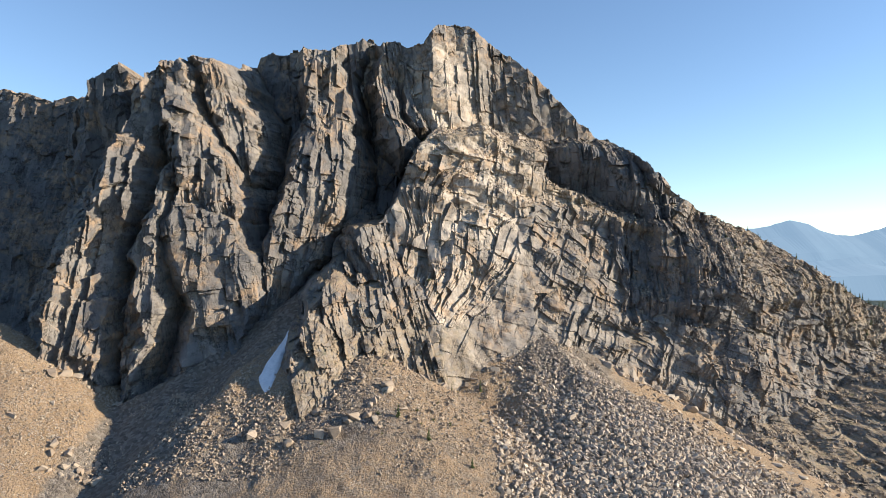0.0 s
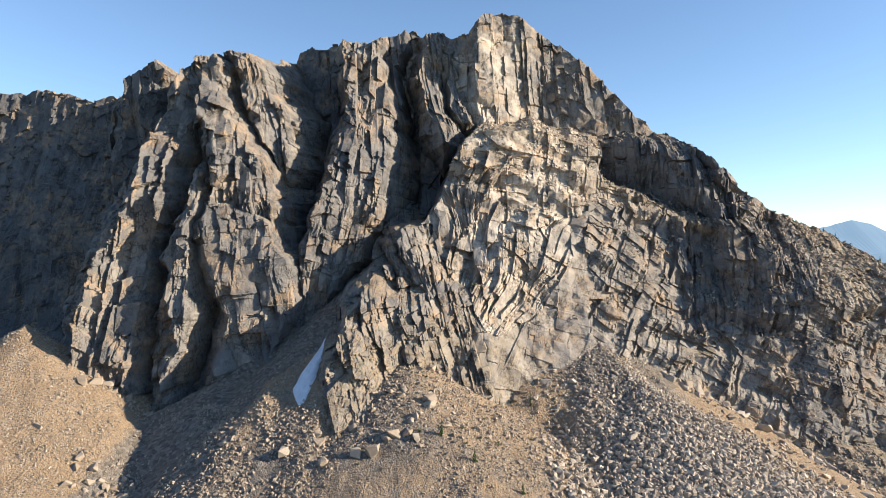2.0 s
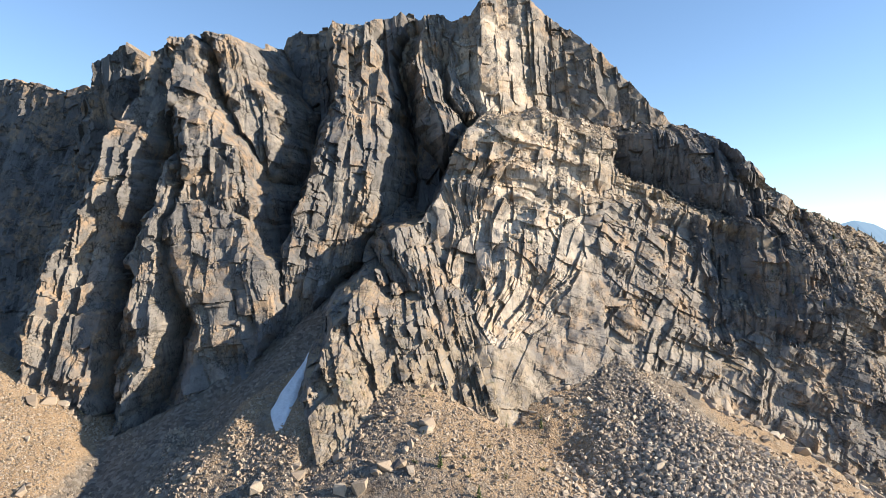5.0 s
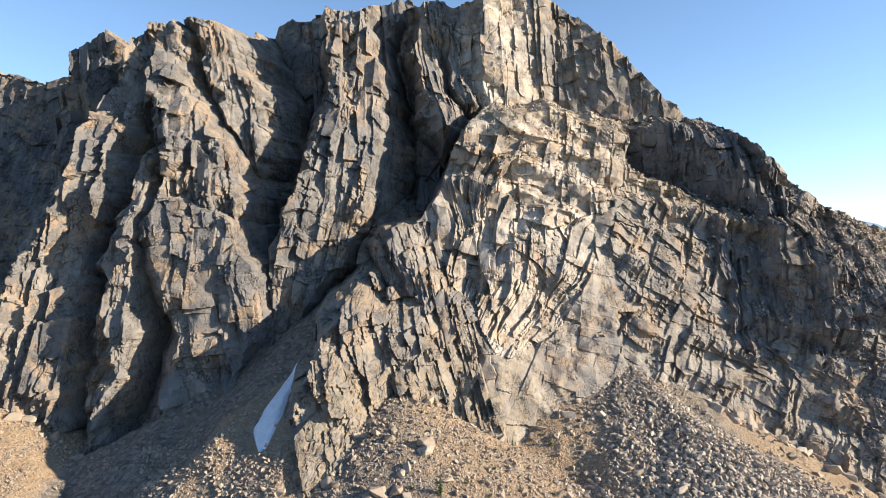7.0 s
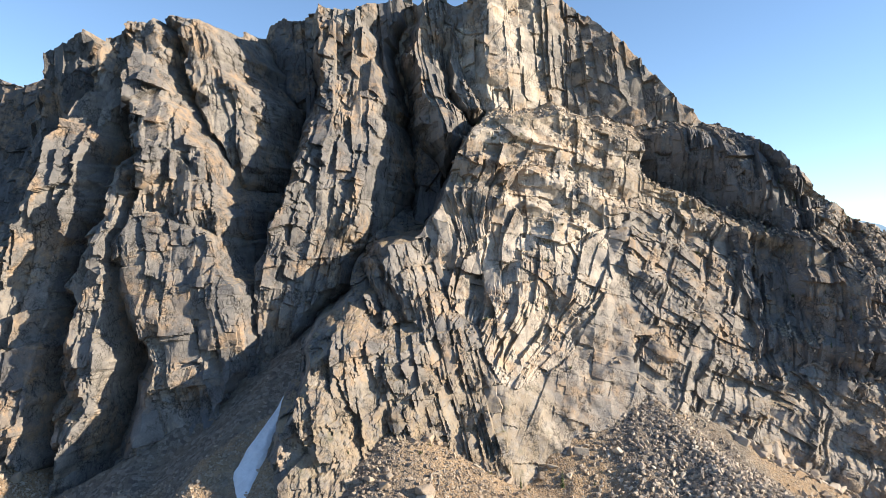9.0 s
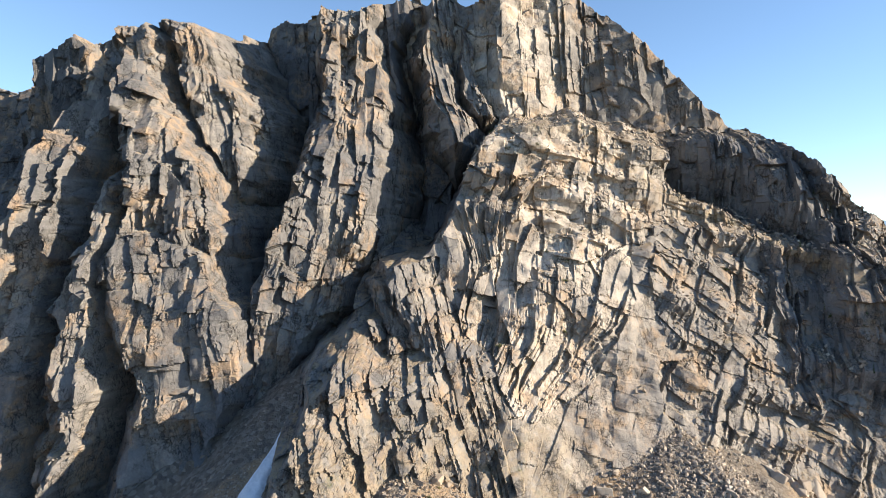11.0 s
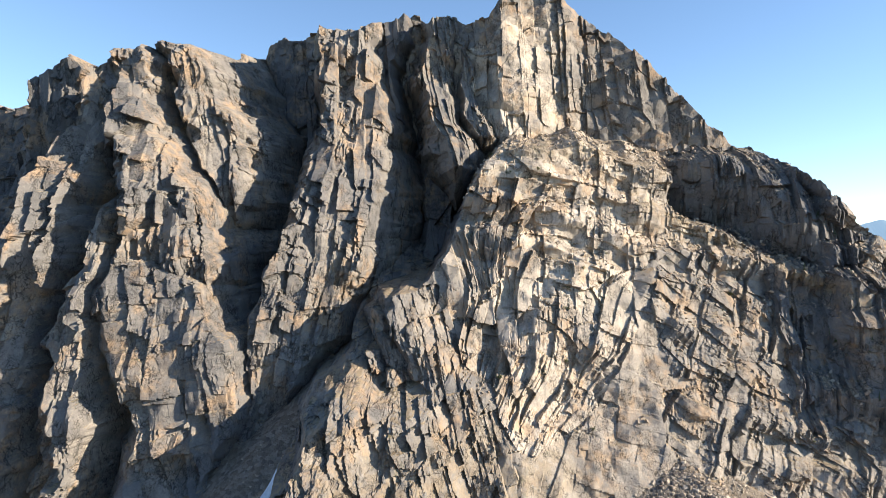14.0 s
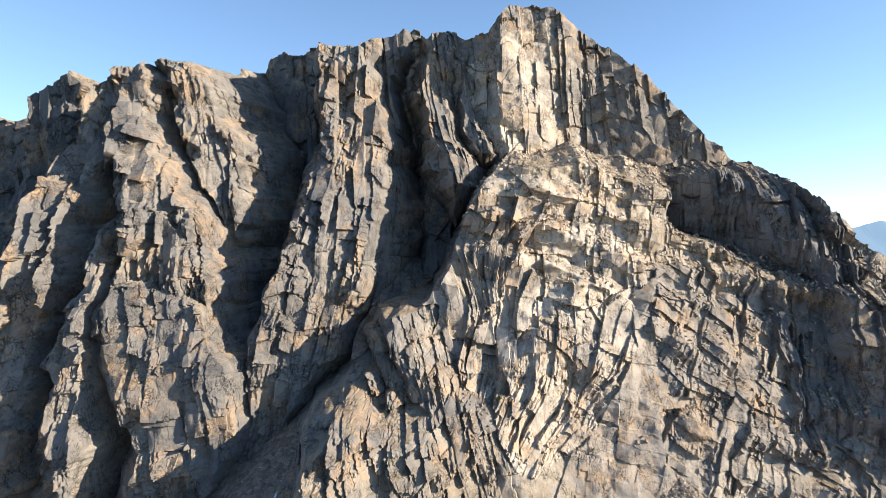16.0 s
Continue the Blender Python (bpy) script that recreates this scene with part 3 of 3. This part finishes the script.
def ground_height(x, y):
    far = np.hypot(x, y - 200)
    h = np.clip(-6 + 0.52 * (y - 190), -34, 27) - np.clip(0.5 * (x - 60), 0, 40)
    h = smax(h, cone(x, y, -43, 250, 66, 0.72, 1.2) - 0.9 * np.maximum(0, x + 47), 2)                                          # debris from the gully
    h = smax(h, cone(x, y, -150, 221, 47.5, 0.62) - 0.9 * np.maximum(0, y - 221 - 0.25 * (x + 150)), 2)
    trough = np.interp(y, (180, 203, 226, 240), (-56, -54.5, -51, -46))
    h = h - 2.5 * np.exp(-((x - trough) / 5.0) ** 2) * np.clip((y - 196) / 9, 0, 1) * np.clip((244 - y) / 12, 0, 1)
    h = smax(h, ridge(x, y, ((-63, 210, 34.5), (-64, 203, 29.5), (-66.5, 193, 23.5), (-72, 182, 15.5), (-78, 168, 3)), 0.62), 1.0)
    h = smax(h, ridge(x, y, ((-66, 236, 46), (-84, 222, 31), (-107, 210, 19)), 0.6), 2)
    h = smax(h, ridge(x, y, ((-60, 206, 28), (-56, 193, 15.5), (-52, 181, 4.5), (-48, 168, -7)), 0.4), 1.0)
    h = smax(h, ridge(x, y, ((-31, 238, 48), (-27, 222, 38), (-20, 206, 25), (-13, 186, 7), (-8, 170, -6)), 0.5), 3)
    h = smax(h, ridge(x, y, ((34, 259, 43), (33, 235, 26), (38, 205, 8), (44, 180, -7)), 0.55), 1.5)
    h = smax(h, ridge(x, y, ((34, 259, 43), (50, 238, 27.5), (67, 215, 11), (86, 190, -6)), 0.45), 1.5)
    h = h * np.clip(1.6 - far / 500, 0, 1) + -40 * np.clip(far / 500 - 0.6, 0, 1)
    rough = 1.1 * fbm(x / 14, y / 14, 301, 4) + 0.9 * np.maximum(0, fbm(x / 3.1, y / 3.1, 311, 4))
    return h + rough * np.clip(1.5 - far / 400, 0.2, 1)


def ground():
    def axis(lo, hi, fine):
        mid = np.arange(lo, hi, fine)
        out = np.geomspace(1, 6000, 40)
        return np.concatenate([lo - out[::-1], mid, hi + out])
    xs, ys = axis(-190, 190, 0.72), axis(150, 285, 0.72)
    x, y = np.meshgrid(xs, ys)
    z = ground_height(x, y)
    tal = 34 + 0.4 * (259 - y)
    gravel = 0.15 + 0.8 * np.clip(1.3 - np.abs(x - tal - 6) / 26, 0, 1) + 0.28 * np.clip((206 + 0.15 * x - y) / 14, 0, 1) * (x > -75)
    gravel = gravel + 0.55 * np.exp(-((x + 32) / 15) ** 2) * np.clip((y - 178) / 10, 0, 1)
    # darker gravel puts the gully floor's shade into the ground colour
    gully_shade = np.interp(y, (176, 190, 211, 226, 245), (-70, -70, -66, -46, -38)) - x
    gravel = gravel + 0.75 * np.clip(gully_shade / 4, 0, 1) * np.clip((x + 108) / 5, 0, 1)
    gravel = np.clip(gravel + 0.3 * np.clip(1 - np.abs(x + 60) / 14, 0, 1), 0, 1)
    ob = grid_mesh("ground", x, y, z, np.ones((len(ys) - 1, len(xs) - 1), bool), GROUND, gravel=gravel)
    ob.data.polygons.foreach_set("use_smooth", np.ones(len(ob.data.polygons), bool))
    tagged(ob, "tan sand and grey scree at the foot of the cliffs", "ground", kind="structure")


ground()


# ---- distance ----
def far_ridge(y, tops, seed, size=1.0):
    n = 220
    xs = np.linspace(tops[0][0], tops[-1][0], n)
    top = np.interp(xs, [p[0] for p in tops], [p[1] for p in tops]) + 16 * size * fbm(xs / (120 * size), xs * 0, seed, 5)
    x = np.repeat(xs[None], 4, 0)
    z = np.stack([top * 0 - 90, top * 0.3, top * 0.7, top])
    yy = np.stack([xs * 0 + y - 500 * size, xs * 0 + y - 300 * size + 60 * fbm(xs / 200, xs * 0, 3, 3), xs * 0 + y - 120 * size + 50 * fbm(xs / 150, xs * 0, 4, 3), xs * 0 + y])
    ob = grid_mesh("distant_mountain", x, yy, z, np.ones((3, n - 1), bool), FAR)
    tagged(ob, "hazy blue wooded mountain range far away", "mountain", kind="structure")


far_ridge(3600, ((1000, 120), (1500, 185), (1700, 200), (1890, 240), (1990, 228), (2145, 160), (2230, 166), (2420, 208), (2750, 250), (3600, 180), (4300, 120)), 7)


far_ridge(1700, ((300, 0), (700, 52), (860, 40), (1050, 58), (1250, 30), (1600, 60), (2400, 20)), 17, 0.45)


def valley_wall():
    """An unseen slope added behind the camera to block low sky light; it closes the place."""
    a = np.radians(np.linspace(158, 305, 160))[None]
    k = np.linspace(0, 1, 24)[:, None]
    top = 170 + 70 * fbm(a * 6, a * 0, 501, 4)
    z = -60 + (top + 60) * k + 0 * a
    out = 760 + 260 * k + 70 * fbm(a * 14 + 0 * k, k * 4 + 0 * a, 503, 4)
    ob = grid_mesh("valley_wall", out * np.cos(a), out * np.sin(a), z, np.ones((23, 159), bool), BLOCKER_ROCK)
    tagged(ob, "unseen dark slope added behind the camera to block sky light", "mountain", kind="structure")


valley_wall()


# ---- loose stones ----
def hull(points):
    bm = bmesh.new()
    for p in points:
        bm.verts.new(p)
    res = bmesh.ops.convex_hull(bm, input=bm.verts)
    bmesh.ops.delete(bm, geom=list({e for e in res["geom_interior"] + res["geom_unused"] if isinstance(e, bmesh.types.BMVert)}), context="VERTS")
    bmesh.ops.triangulate(bm, faces=bm.faces)
    bmesh.ops.recalc_face_normals(bm, faces=bm.faces)
    return bm


def stone_shapes(count, corners, rng):
    """Angular broken stones, about 1 across."""
    out = []
    for i in range(count):
        size = np.array([1.0, rng.uniform(0.55, 0.9), rng.uniform(0.4, 0.75)]) * 0.5
        p = rng.uniform(-1, 1, (corners, 3))
        axis = rng.integers(0, 3, corners)
        p[np.arange(corners), axis] = np.sign(p[np.arange(corners), axis])
        out.append(p * size)
    return out


RNG = np.random.default_rng(5)


def shape_set(count, corners, rng):
    out = []
    for pts in stone_shapes(count, corners, rng):
        bm = hull(pts)
        bm.verts.index_update()
        out.append((np.array([v.co for v in bm.verts]), np.array([[v.index for v in f.verts] for f in bm.faces])))
        bm.free()
    return out


SHAPES, PEBBLES = shape_set(10, 13, RNG), shape_set(10, 7, RNG)


def turns(n, rng):
    """Random rotations."""
    q = rng.normal(size=(n, 4))
    q /= np.linalg.norm(q, axis=1)[:, None]
    w, x, y, z = q.T
    return np.stack([1 - 2 * (y * y + z * z), 2 * (x * y - z * w), 2 * (x * z + y * w), 2 * (x * y + z * w), 1 - 2 * (x * x + z * z),
                     2 * (y * z - x * w), 2 * (x * z - y * w), 2 * (y * z + x * w), 1 - 2 * (x * x + y * y)], 1).reshape(n, 3, 3)


def stones(name, label, x, y, size, rng, lift=0.12, base=None, material=DUSTY_STONE, shapes=PEBBLES):
    """Loose stones that nobody could count, joined into one mesh."""
    z = (ground_height(x, y) if base is None else base) + lift * size
    verts, faces, at = [], [], 0
    for k, (v, f) in enumerate(shapes):
        i = np.arange(k, len(x), len(shapes))
        w = np.einsum("nij,vj->nvi", turns(len(i), rng), v) * size[i][:, None, None]
        w += np.stack([x[i], y[i], z[i]], 1)[:, None]
        verts.append(w.reshape(-1, 3))
        faces.append((f[None] + (np.arange(len(i)) * len(v))[:, None, None]).reshape(-1, 3) + at)
        at += w.shape[0] * w.shape[1]
    verts, faces = np.concatenate(verts), np.concatenate(faces)
    me = bpy.data.meshes.new(name)
    me.vertices.add(len(verts))
    me.vertices.foreach_set("co", verts.astype(np.float32).ravel())
    me.loops.add(faces.size)
    me.loops.foreach_set("vertex_index", faces.astype(np.int32).ravel())
    me.polygons.add(len(faces))
    me.polygons.foreach_set("loop_start", np.arange(0, faces.size, 3, dtype=np.int32))
    me.polygons.foreach_set("use_smooth", np.zeros(len(me.polygons), bool))
    me.update(calc_edges=True)
    me.materials.append(material)
    return tagged(new(name, me), label, "stones", kind="stuff")


def spread(n, x0, x1, y0, y1, small, large, rng, keep=None, power=3.0):
    x, y = rng.uniform(x0, x1, n), rng.uniform(y0, y1, n)
    size = small + (large - small) * rng.uniform(0, 1, n) ** power
    if keep is not None:
        m = keep(x, y) > rng.uniform(0, 1, n)
        x, y, size = x[m], y[m], size[m]
    return x, y, size


def on_talus(x, y):
    mid = 38 + 0.44 * (259 - y)
    return np.clip(1.25 - np.abs(x - mid) / (14 + 0.55 * (259 - y)), 0, 1)


def patchy(scale, seed):
    return lambda x, y: np.clip(0.45 + 1.6 * fbm(x / scale, y / scale, seed, 3), 0.04, 1)


tx_, ty_, ts_ = spread(62000, 15, 125, 170, 260, 0.35, 2.1, RNG, on_talus, 3.4)
ts_ = ts_ * (0.55 + 0.62 * np.clip((252 - ty_) / 60, 0, 1))
large = ts_ > 1.0
stones("talus_blocks", "grey angular talus blocks piled under the slab", tx_[large], ty_[large], ts_[large], RNG, material=STONE, shapes=SHAPES)
stones("talus_stones", "grey broken stones between the talus blocks", tx_[~large], ty_[~large], ts_[~large], RNG, material=STONE)
stones("gravel", "small grey stones strewn over the sandy slope", *spread(30000, -50, 50, 172, 228, 0.25, 1.1, RNG, patchy(9, 61), 4), RNG)
stones("moraine_stones", "pale broken stones on the debris ridge", *spread(12000, -86, -46, 172, 211, 0.28, 1.5, RNG, patchy(7, 63), 4), RNG)
stones("mound_stones", "pale stones scattered over the sandy mound", *spread(15000, -165, -92, 180, 224, 0.22, 1.2, RNG, patchy(8, 65), 5), RNG)
stones("ramp_stones", "stones strewn over the shaded gully floor", *spread(1300, -112, -40, 180, 252, 0.25, 1.2, RNG, patchy(8, 67), 4), RNG)
stones("slope_stones", "stones strewn below the rocky knoll", *spread(5500, -48, 14, 184, 246, 0.3, 1.8, RNG, patchy(10, 69), 5), RNG)
stones("bench_blocks", "grey blocks strewn over the rocky bench", *spread(2600, 70, 190, 200, 268, 0.5, 2.6, RNG, patchy(9, 71), 3), RNG)


def ledge_stones(name, label, count, x0, x1, z0, z1, small, large, least, rng):
    """Broken stones that lie where the rock is flat enough to hold them."""
    cols, rows = np.nonzero((MX > x0) & (MX < x1))[0], MSLOPE.shape[0]
    i, j = rng.choice(cols, count * 12), rng.integers(0, rows, count * 12)
    m = (MSLOPE[j, i] > least) & (MZ[j, i] > z0) & (MZ[j, i] < z1)
    i, j = i[m][:count], j[m][:count]
    size = small + (large - small) * rng.uniform(0, 1, len(i)) ** 3.5
    stones(name, label, MX[i], MY[j, i], size, rng, 0.1, MZ[j, i])


ledge_stones("ledge_rubble", "pale broken stones lying on the ledges", 4200, -15, 104, 46, 135, 0.3, 1.7, 1.3, RNG)
ledge_stones("flank_rubble", "grey and tan rubble strewn over the mountain flank", 11000, 106, 230, -20, 105, 0.4, 2.2, 0.9, RNG)


def boulder_mesh(v, f, material, name="boulder"):
    me = bpy.data.meshes.new(name)
    bm = bmesh.new()
    vs = [bm.verts.new(p) for p in v]
    for tri in f:
        bm.faces.new([vs[i] for i in tri])
    bmesh.ops.dissolve_limit(bm, angle_limit=radians(14), verts=bm.verts, edges=bm.edges)
    bmesh.ops.bevel(bm, geom=list(bm.edges), offset=0.025, segments=1, affect="EDGES")
    bm.to_mesh(me)
    bm.free()
    me.materials.append(material)
    return me


BOULDERS = [boulder_mesh(v, f, DUSTY_STONE) for v, f in SHAPES]
TALUS_BOULDERS = [boulder_mesh(v, f, STONE) for v, f in SHAPES]


def boulder(x, y, size, label, rng, flat=1.0, sink=0.1, which=None, tilt=25):
    me = (TALUS_BOULDERS if x > 18 else BOULDERS)[int(rng.integers(0, len(BOULDERS))) if which is None else which]
    ob = new("boulder", me)
    z = float(ground_height(np.array([x]), np.array([y]))[0])
    ob.matrix_world = pose(x, y, z + size * (0.22 * flat - sink), rng.uniform(-tilt, tilt), rng.uniform(-tilt, tilt), rng.uniform(0, 360)) @ Matrix.Diagonal((size, size, size * flat, 1))
    return tagged(ob, label, "boulder", "boulders on the debris slopes")


for bx, by, bs, fl in ((-17, 205, 4.6, 1.1), (-54, 185.5, 5.0, 0.7), (-132, 218, 5.2, 0.6), (-71, 188, 2.6, 1.0), (-30, 184, 4.0, 1.5),
                       (-22, 191, 3.2, 0.8), (-118, 200, 2.2, 0.9), (-124, 190, 2.6, 0.9), (-12, 196, 3.0, 0.8), (-46, 190, 2.4, 1.0)):
    boulder(bx, by, bs, "large grey granite boulder on the sandy slope", RNG, fl, 0.06, None, 12)
for bx, by, bs in zip(*spread(36, -46, -16, 182, 212, 1.2, 4.2, RNG, None, 2.2)):
    boulder(bx, by, bs, "brown-grey boulder below the rocky knoll", RNG, 1.0, 0.08)
for bx, by, bs in zip(*spread(34, -112, -92, 178, 190, 1.2, 3.0, RNG, None, 1.5)):
    boulder(bx, by, bs, "pale angular boulder at the foot of the mound", RNG)
for bx, by, bs in zip(*spread(110, 22, 110, 178, 250, 1.5, 3.2, RNG, on_talus, 2.5)):
    boulder(bx, by, bs, "grey angular boulder lying on the talus", RNG)
for bx, by, bs in zip(*spread(34, 72, 150, 215, 262, 2.0, 5.0, RNG, None, 2)):
    boulder(bx, by, bs, "weathered grey block on the rocky bench", RNG, 0.8)


# ---- snow ----
def snow_patch(line, label):
    """A lens of old snow: line gives x, y and half width along its middle."""
    n, m = 40, 14
    k = np.linspace(0, 1, n)
    px, py, pw = (np.interp(k, np.linspace(0, 1, len(line)), [p[i] for p in line]) for i in range(3))
    a = np.linspace(-1, 1, m)[None]
    pw = pw * (1 + 0.35 * fbm(k * 6, k * 0, 77, 3))
    x, y = px[:, None] + pw[:, None] * a, py[:, None] + 0 * a
    z = ground_height(x, y) + 1.9 * (1 - a ** 4) * np.sin(math.pi * k)[:, None] ** 0.5 - 0.35 + 0.25 * fbm(x, y, 79, 3)
    ob = grid_mesh("snow_patch", x, y, z, np.ones((n - 1, m - 1), bool), SNOW)
    ob.data.polygons.foreach_set("use_smooth", np.ones(len(ob.data.polygons), bool))
    tagged(ob, label, "snow", kind="structure")


snow_patch(((-50.6, 229, 0.4), (-51.6, 222, 1.6), (-53.6, 214, 2.6), (-55, 207, 2.7), (-53, 199, 0.7)), "old blue-grey snow patch in the shaded gully")


# ---- trees ----
def leaf_material(name, a, b):
    g = Graph(name)
    info = g.n.new("ShaderNodeNewGeometry").outputs["Random Per Island"]
    return g.done(g.ramp(info, (0.0, a), (1.0, b)), 0.8)


NEEDLES = leaf_material("conifer_needles", (0.035, 0.055, 0.02), (0.09, 0.12, 0.04))
BARK = leaf_material("bark", (0.10, 0.075, 0.05), (0.16, 0.12, 0.09))


def tree_meshes(seed, slim):
    """A young conifer 1 high: a trunk, and a crown of drooping sprays."""
    rng = np.random.default_rng(seed)
    trunk = bmesh.new()
    bmesh.ops.create_cone(trunk, segments=6, radius1=0.022, radius2=0.004, depth=0.95, cap_ends=True, matrix=Matrix.Translation((0, 0, 0.475)))
    crown = bmesh.new()
    for i in range(150):
        h = 0.06 + 0.94 * rng.uniform(0, 1) ** 1.1
        reach = slim * (1.04 - h) * rng.uniform(0.45, 1.05) + 0.02
        a = rng.uniform(0, 2 * math.pi)
        out, side = Vector((math.cos(a), math.sin(a), 0)), Vector((-math.sin(a), math.cos(a), 0))
        root = Vector((0, 0, h))
        tip = root + out * reach + Vector((0, 0, -0.25 * reach + rng.uniform(-0.01, 0.03)))
        mid = root.lerp(tip, 0.55)
        w = 0.22 * reach + 0.012
        vs = [crown.verts.new(p) for p in (root, mid + side * w, tip, mid - side * w, mid + Vector((0, 0, 0.35 * w + 0.01)))]
        for tri in ((0, 1, 4), (1, 2, 4), (2, 3, 4), (3, 0, 4), (0, 3, 2), (0, 2, 1)):
            crown.faces.new([vs[j] for j in tri])
    out = []
    for name, bm, mat in (("trunk", trunk, BARK), ("crown", crown, NEEDLES)):
        me = bpy.data.meshes.new(name)
        bm.to_mesh(me)
        bm.free()
        me.materials.append(mat)
        out.append(me)
    return out


TREES = [tree_meshes(s, w) for s, w in ((1, 0.22), (2, 0.28), (3, 0.18))]


def tree(x, y, z, height, label, kind, group):
    root = new("conifer")
    for me in TREES[kind]:
        new(me.name.split(".")[0], me).parent = root
    root.matrix_world = pose(x, y, z - 0.1, 0, 0, 137 * kind + 31 * x) @ Matrix.Scale(height, 4)
    return tagged(root, label, "tree", group)


for i, (tx, ty, th) in enumerate(((-13, 192, 4.2), (-4, 186, 3.6), (13, 230, 4.0), (-34, 210, 4.5), (8, 181, 3.0), (3, 226, 2.6))):
    tz = float(ground_height(np.array([tx]), np.array([ty]))[0])
    tree(tx, ty, tz, th, "small green conifer growing on the stony slope", i % 3, "young conifers on the slope")

for i in range(95):
    tx = 142 + 118 * RNG.uniform(0, 1) ** 0.8
    up = 1.0 if i < 42 else RNG.uniform(0.72, 1.0)
    tree(*on_mountain(tx, up), RNG.uniform(1.2, 3.2), "dark green conifer on the stony mountain flank", i % 3, "conifers on the flank")
for i in range(26):
    tx = RNG.uniform(84, 130)
    tree(*on_mountain(tx, RNG.uniform(0.55, 0.98)), RNG.uniform(1.4, 3.0), "stunted green conifer on a rock ledge", i % 3, "stunted conifers on the ledges")


# ---- blocks where the cliffs meet the slopes ----
def contact(x):
    """The place where the rock face rises out of the ground at x."""
    i = int(np.searchsorted(MX, x))
    free = MZ[:, i] > ground_height(MX[i] + 0 * MY[:, i], MY[:, i])
    j = int(np.argmax(free))
    return float(MX[i]), float(MY[j, i])


for x0, x1, n, small, large, text in ((-126, -84, 24, 1.5, 5.0, "dark fallen block at the foot of the buttress"),
                                      (-40, 24, 30, 1.2, 4.0, "grey block half buried in the sandy slope"),
                                      (58, 124, 54, 2.0, 6.0, "pale rounded block below the slab")):
    for k in range(n):
        cx, cy = contact(RNG.uniform(x0, x1))
        boulder(cx, cy - RNG.uniform(0.2, 7) * RNG.uniform(0, 1), small + (large - small) * RNG.uniform(0, 1) ** 2, text, RNG, RNG.uniform(0.6, 1.1), 0.16)


# ---- shrubs ----
SHRUB_LEAVES = leaf_material("shrub_leaves", (0.05, 0.07, 0.02), (0.13, 0.14, 0.05))


def shrub_meshes(seed):
    """A low bush 1 across: bare twigs and many small leaves."""
    rng = np.random.default_rng(seed)
    twigs, leaves = bmesh.new(), bmesh.new()
    for i in range(14):
        a, e = rng.uniform(0, 2 * math.pi), rng.uniform(0.3, 1.3)
        way = Vector((math.cos(a) * math.cos(e), math.sin(a) * math.cos(e), math.sin(e)))
        tip = way * rng.uniform(0.3, 0.55)
        side = way.orthogonal().normalized() * 0.012
        other = way.cross(side).normalized() * 0.012
        base = [twigs.verts.new(p) for p in (side, other, -side - other)]
        end = twigs.verts.new(tip)
        for p, q in ((0, 1), (1, 2), (2, 0)):
            twigs.faces.new((base[p], base[q], end))
        for j in range(16):
            c = tip * rng.uniform(0.45, 1.1) + Vector(rng.normal(0, 0.07, 3))
            u, v = Vector(rng.normal(0, 1, 3)).normalized() * 0.05, Vector(rng.normal(0, 1, 3)).normalized() * 0.03
            leaves.faces.new([leaves.verts.new(p) for p in (c - u, c + v, c + u, c - v)])
    out = []
    for name, bm, mat in (("twigs", twigs, BARK), ("foliage", leaves, SHRUB_LEAVES)):
        me = bpy.data.meshes.new(name)
        bm.to_mesh(me)
        bm.free()
        me.materials.append(mat)
        out.append(me)
    return out


SHRUBS = [shrub_meshes(k) for k in (11, 12, 13)]


def shrub(x, y, z, size, kind, label):
    root = new("shrub")
    for me in SHRUBS[kind]:
        new(me.name.split(".")[0], me).parent = root
    root.matrix_world = pose(x, y, z - 0.05, 0, 0, 77 * kind + 13 * x) @ Matrix.Scale(size, 4)
    tagged(root, label, "shrub", "shrubs on the mountain")


for k in range(30):
    sx = RNG.uniform(-28, 100)
    shrub(*on_mountain(sx, RNG.uniform(0.3, 0.75)), RNG.uniform(0.9, 2.4), k % 3, "small olive-green shrub rooted in a rock crack")
for k in range(34):
    sx, sy = RNG.uniform(-48, 25), RNG.uniform(180, 236)
    shrub(sx, sy, float(ground_height(np.array([sx]), np.array([sy]))[0]), RNG.uniform(0.8, 2.2), k % 3, "low olive shrub on the stony slope")
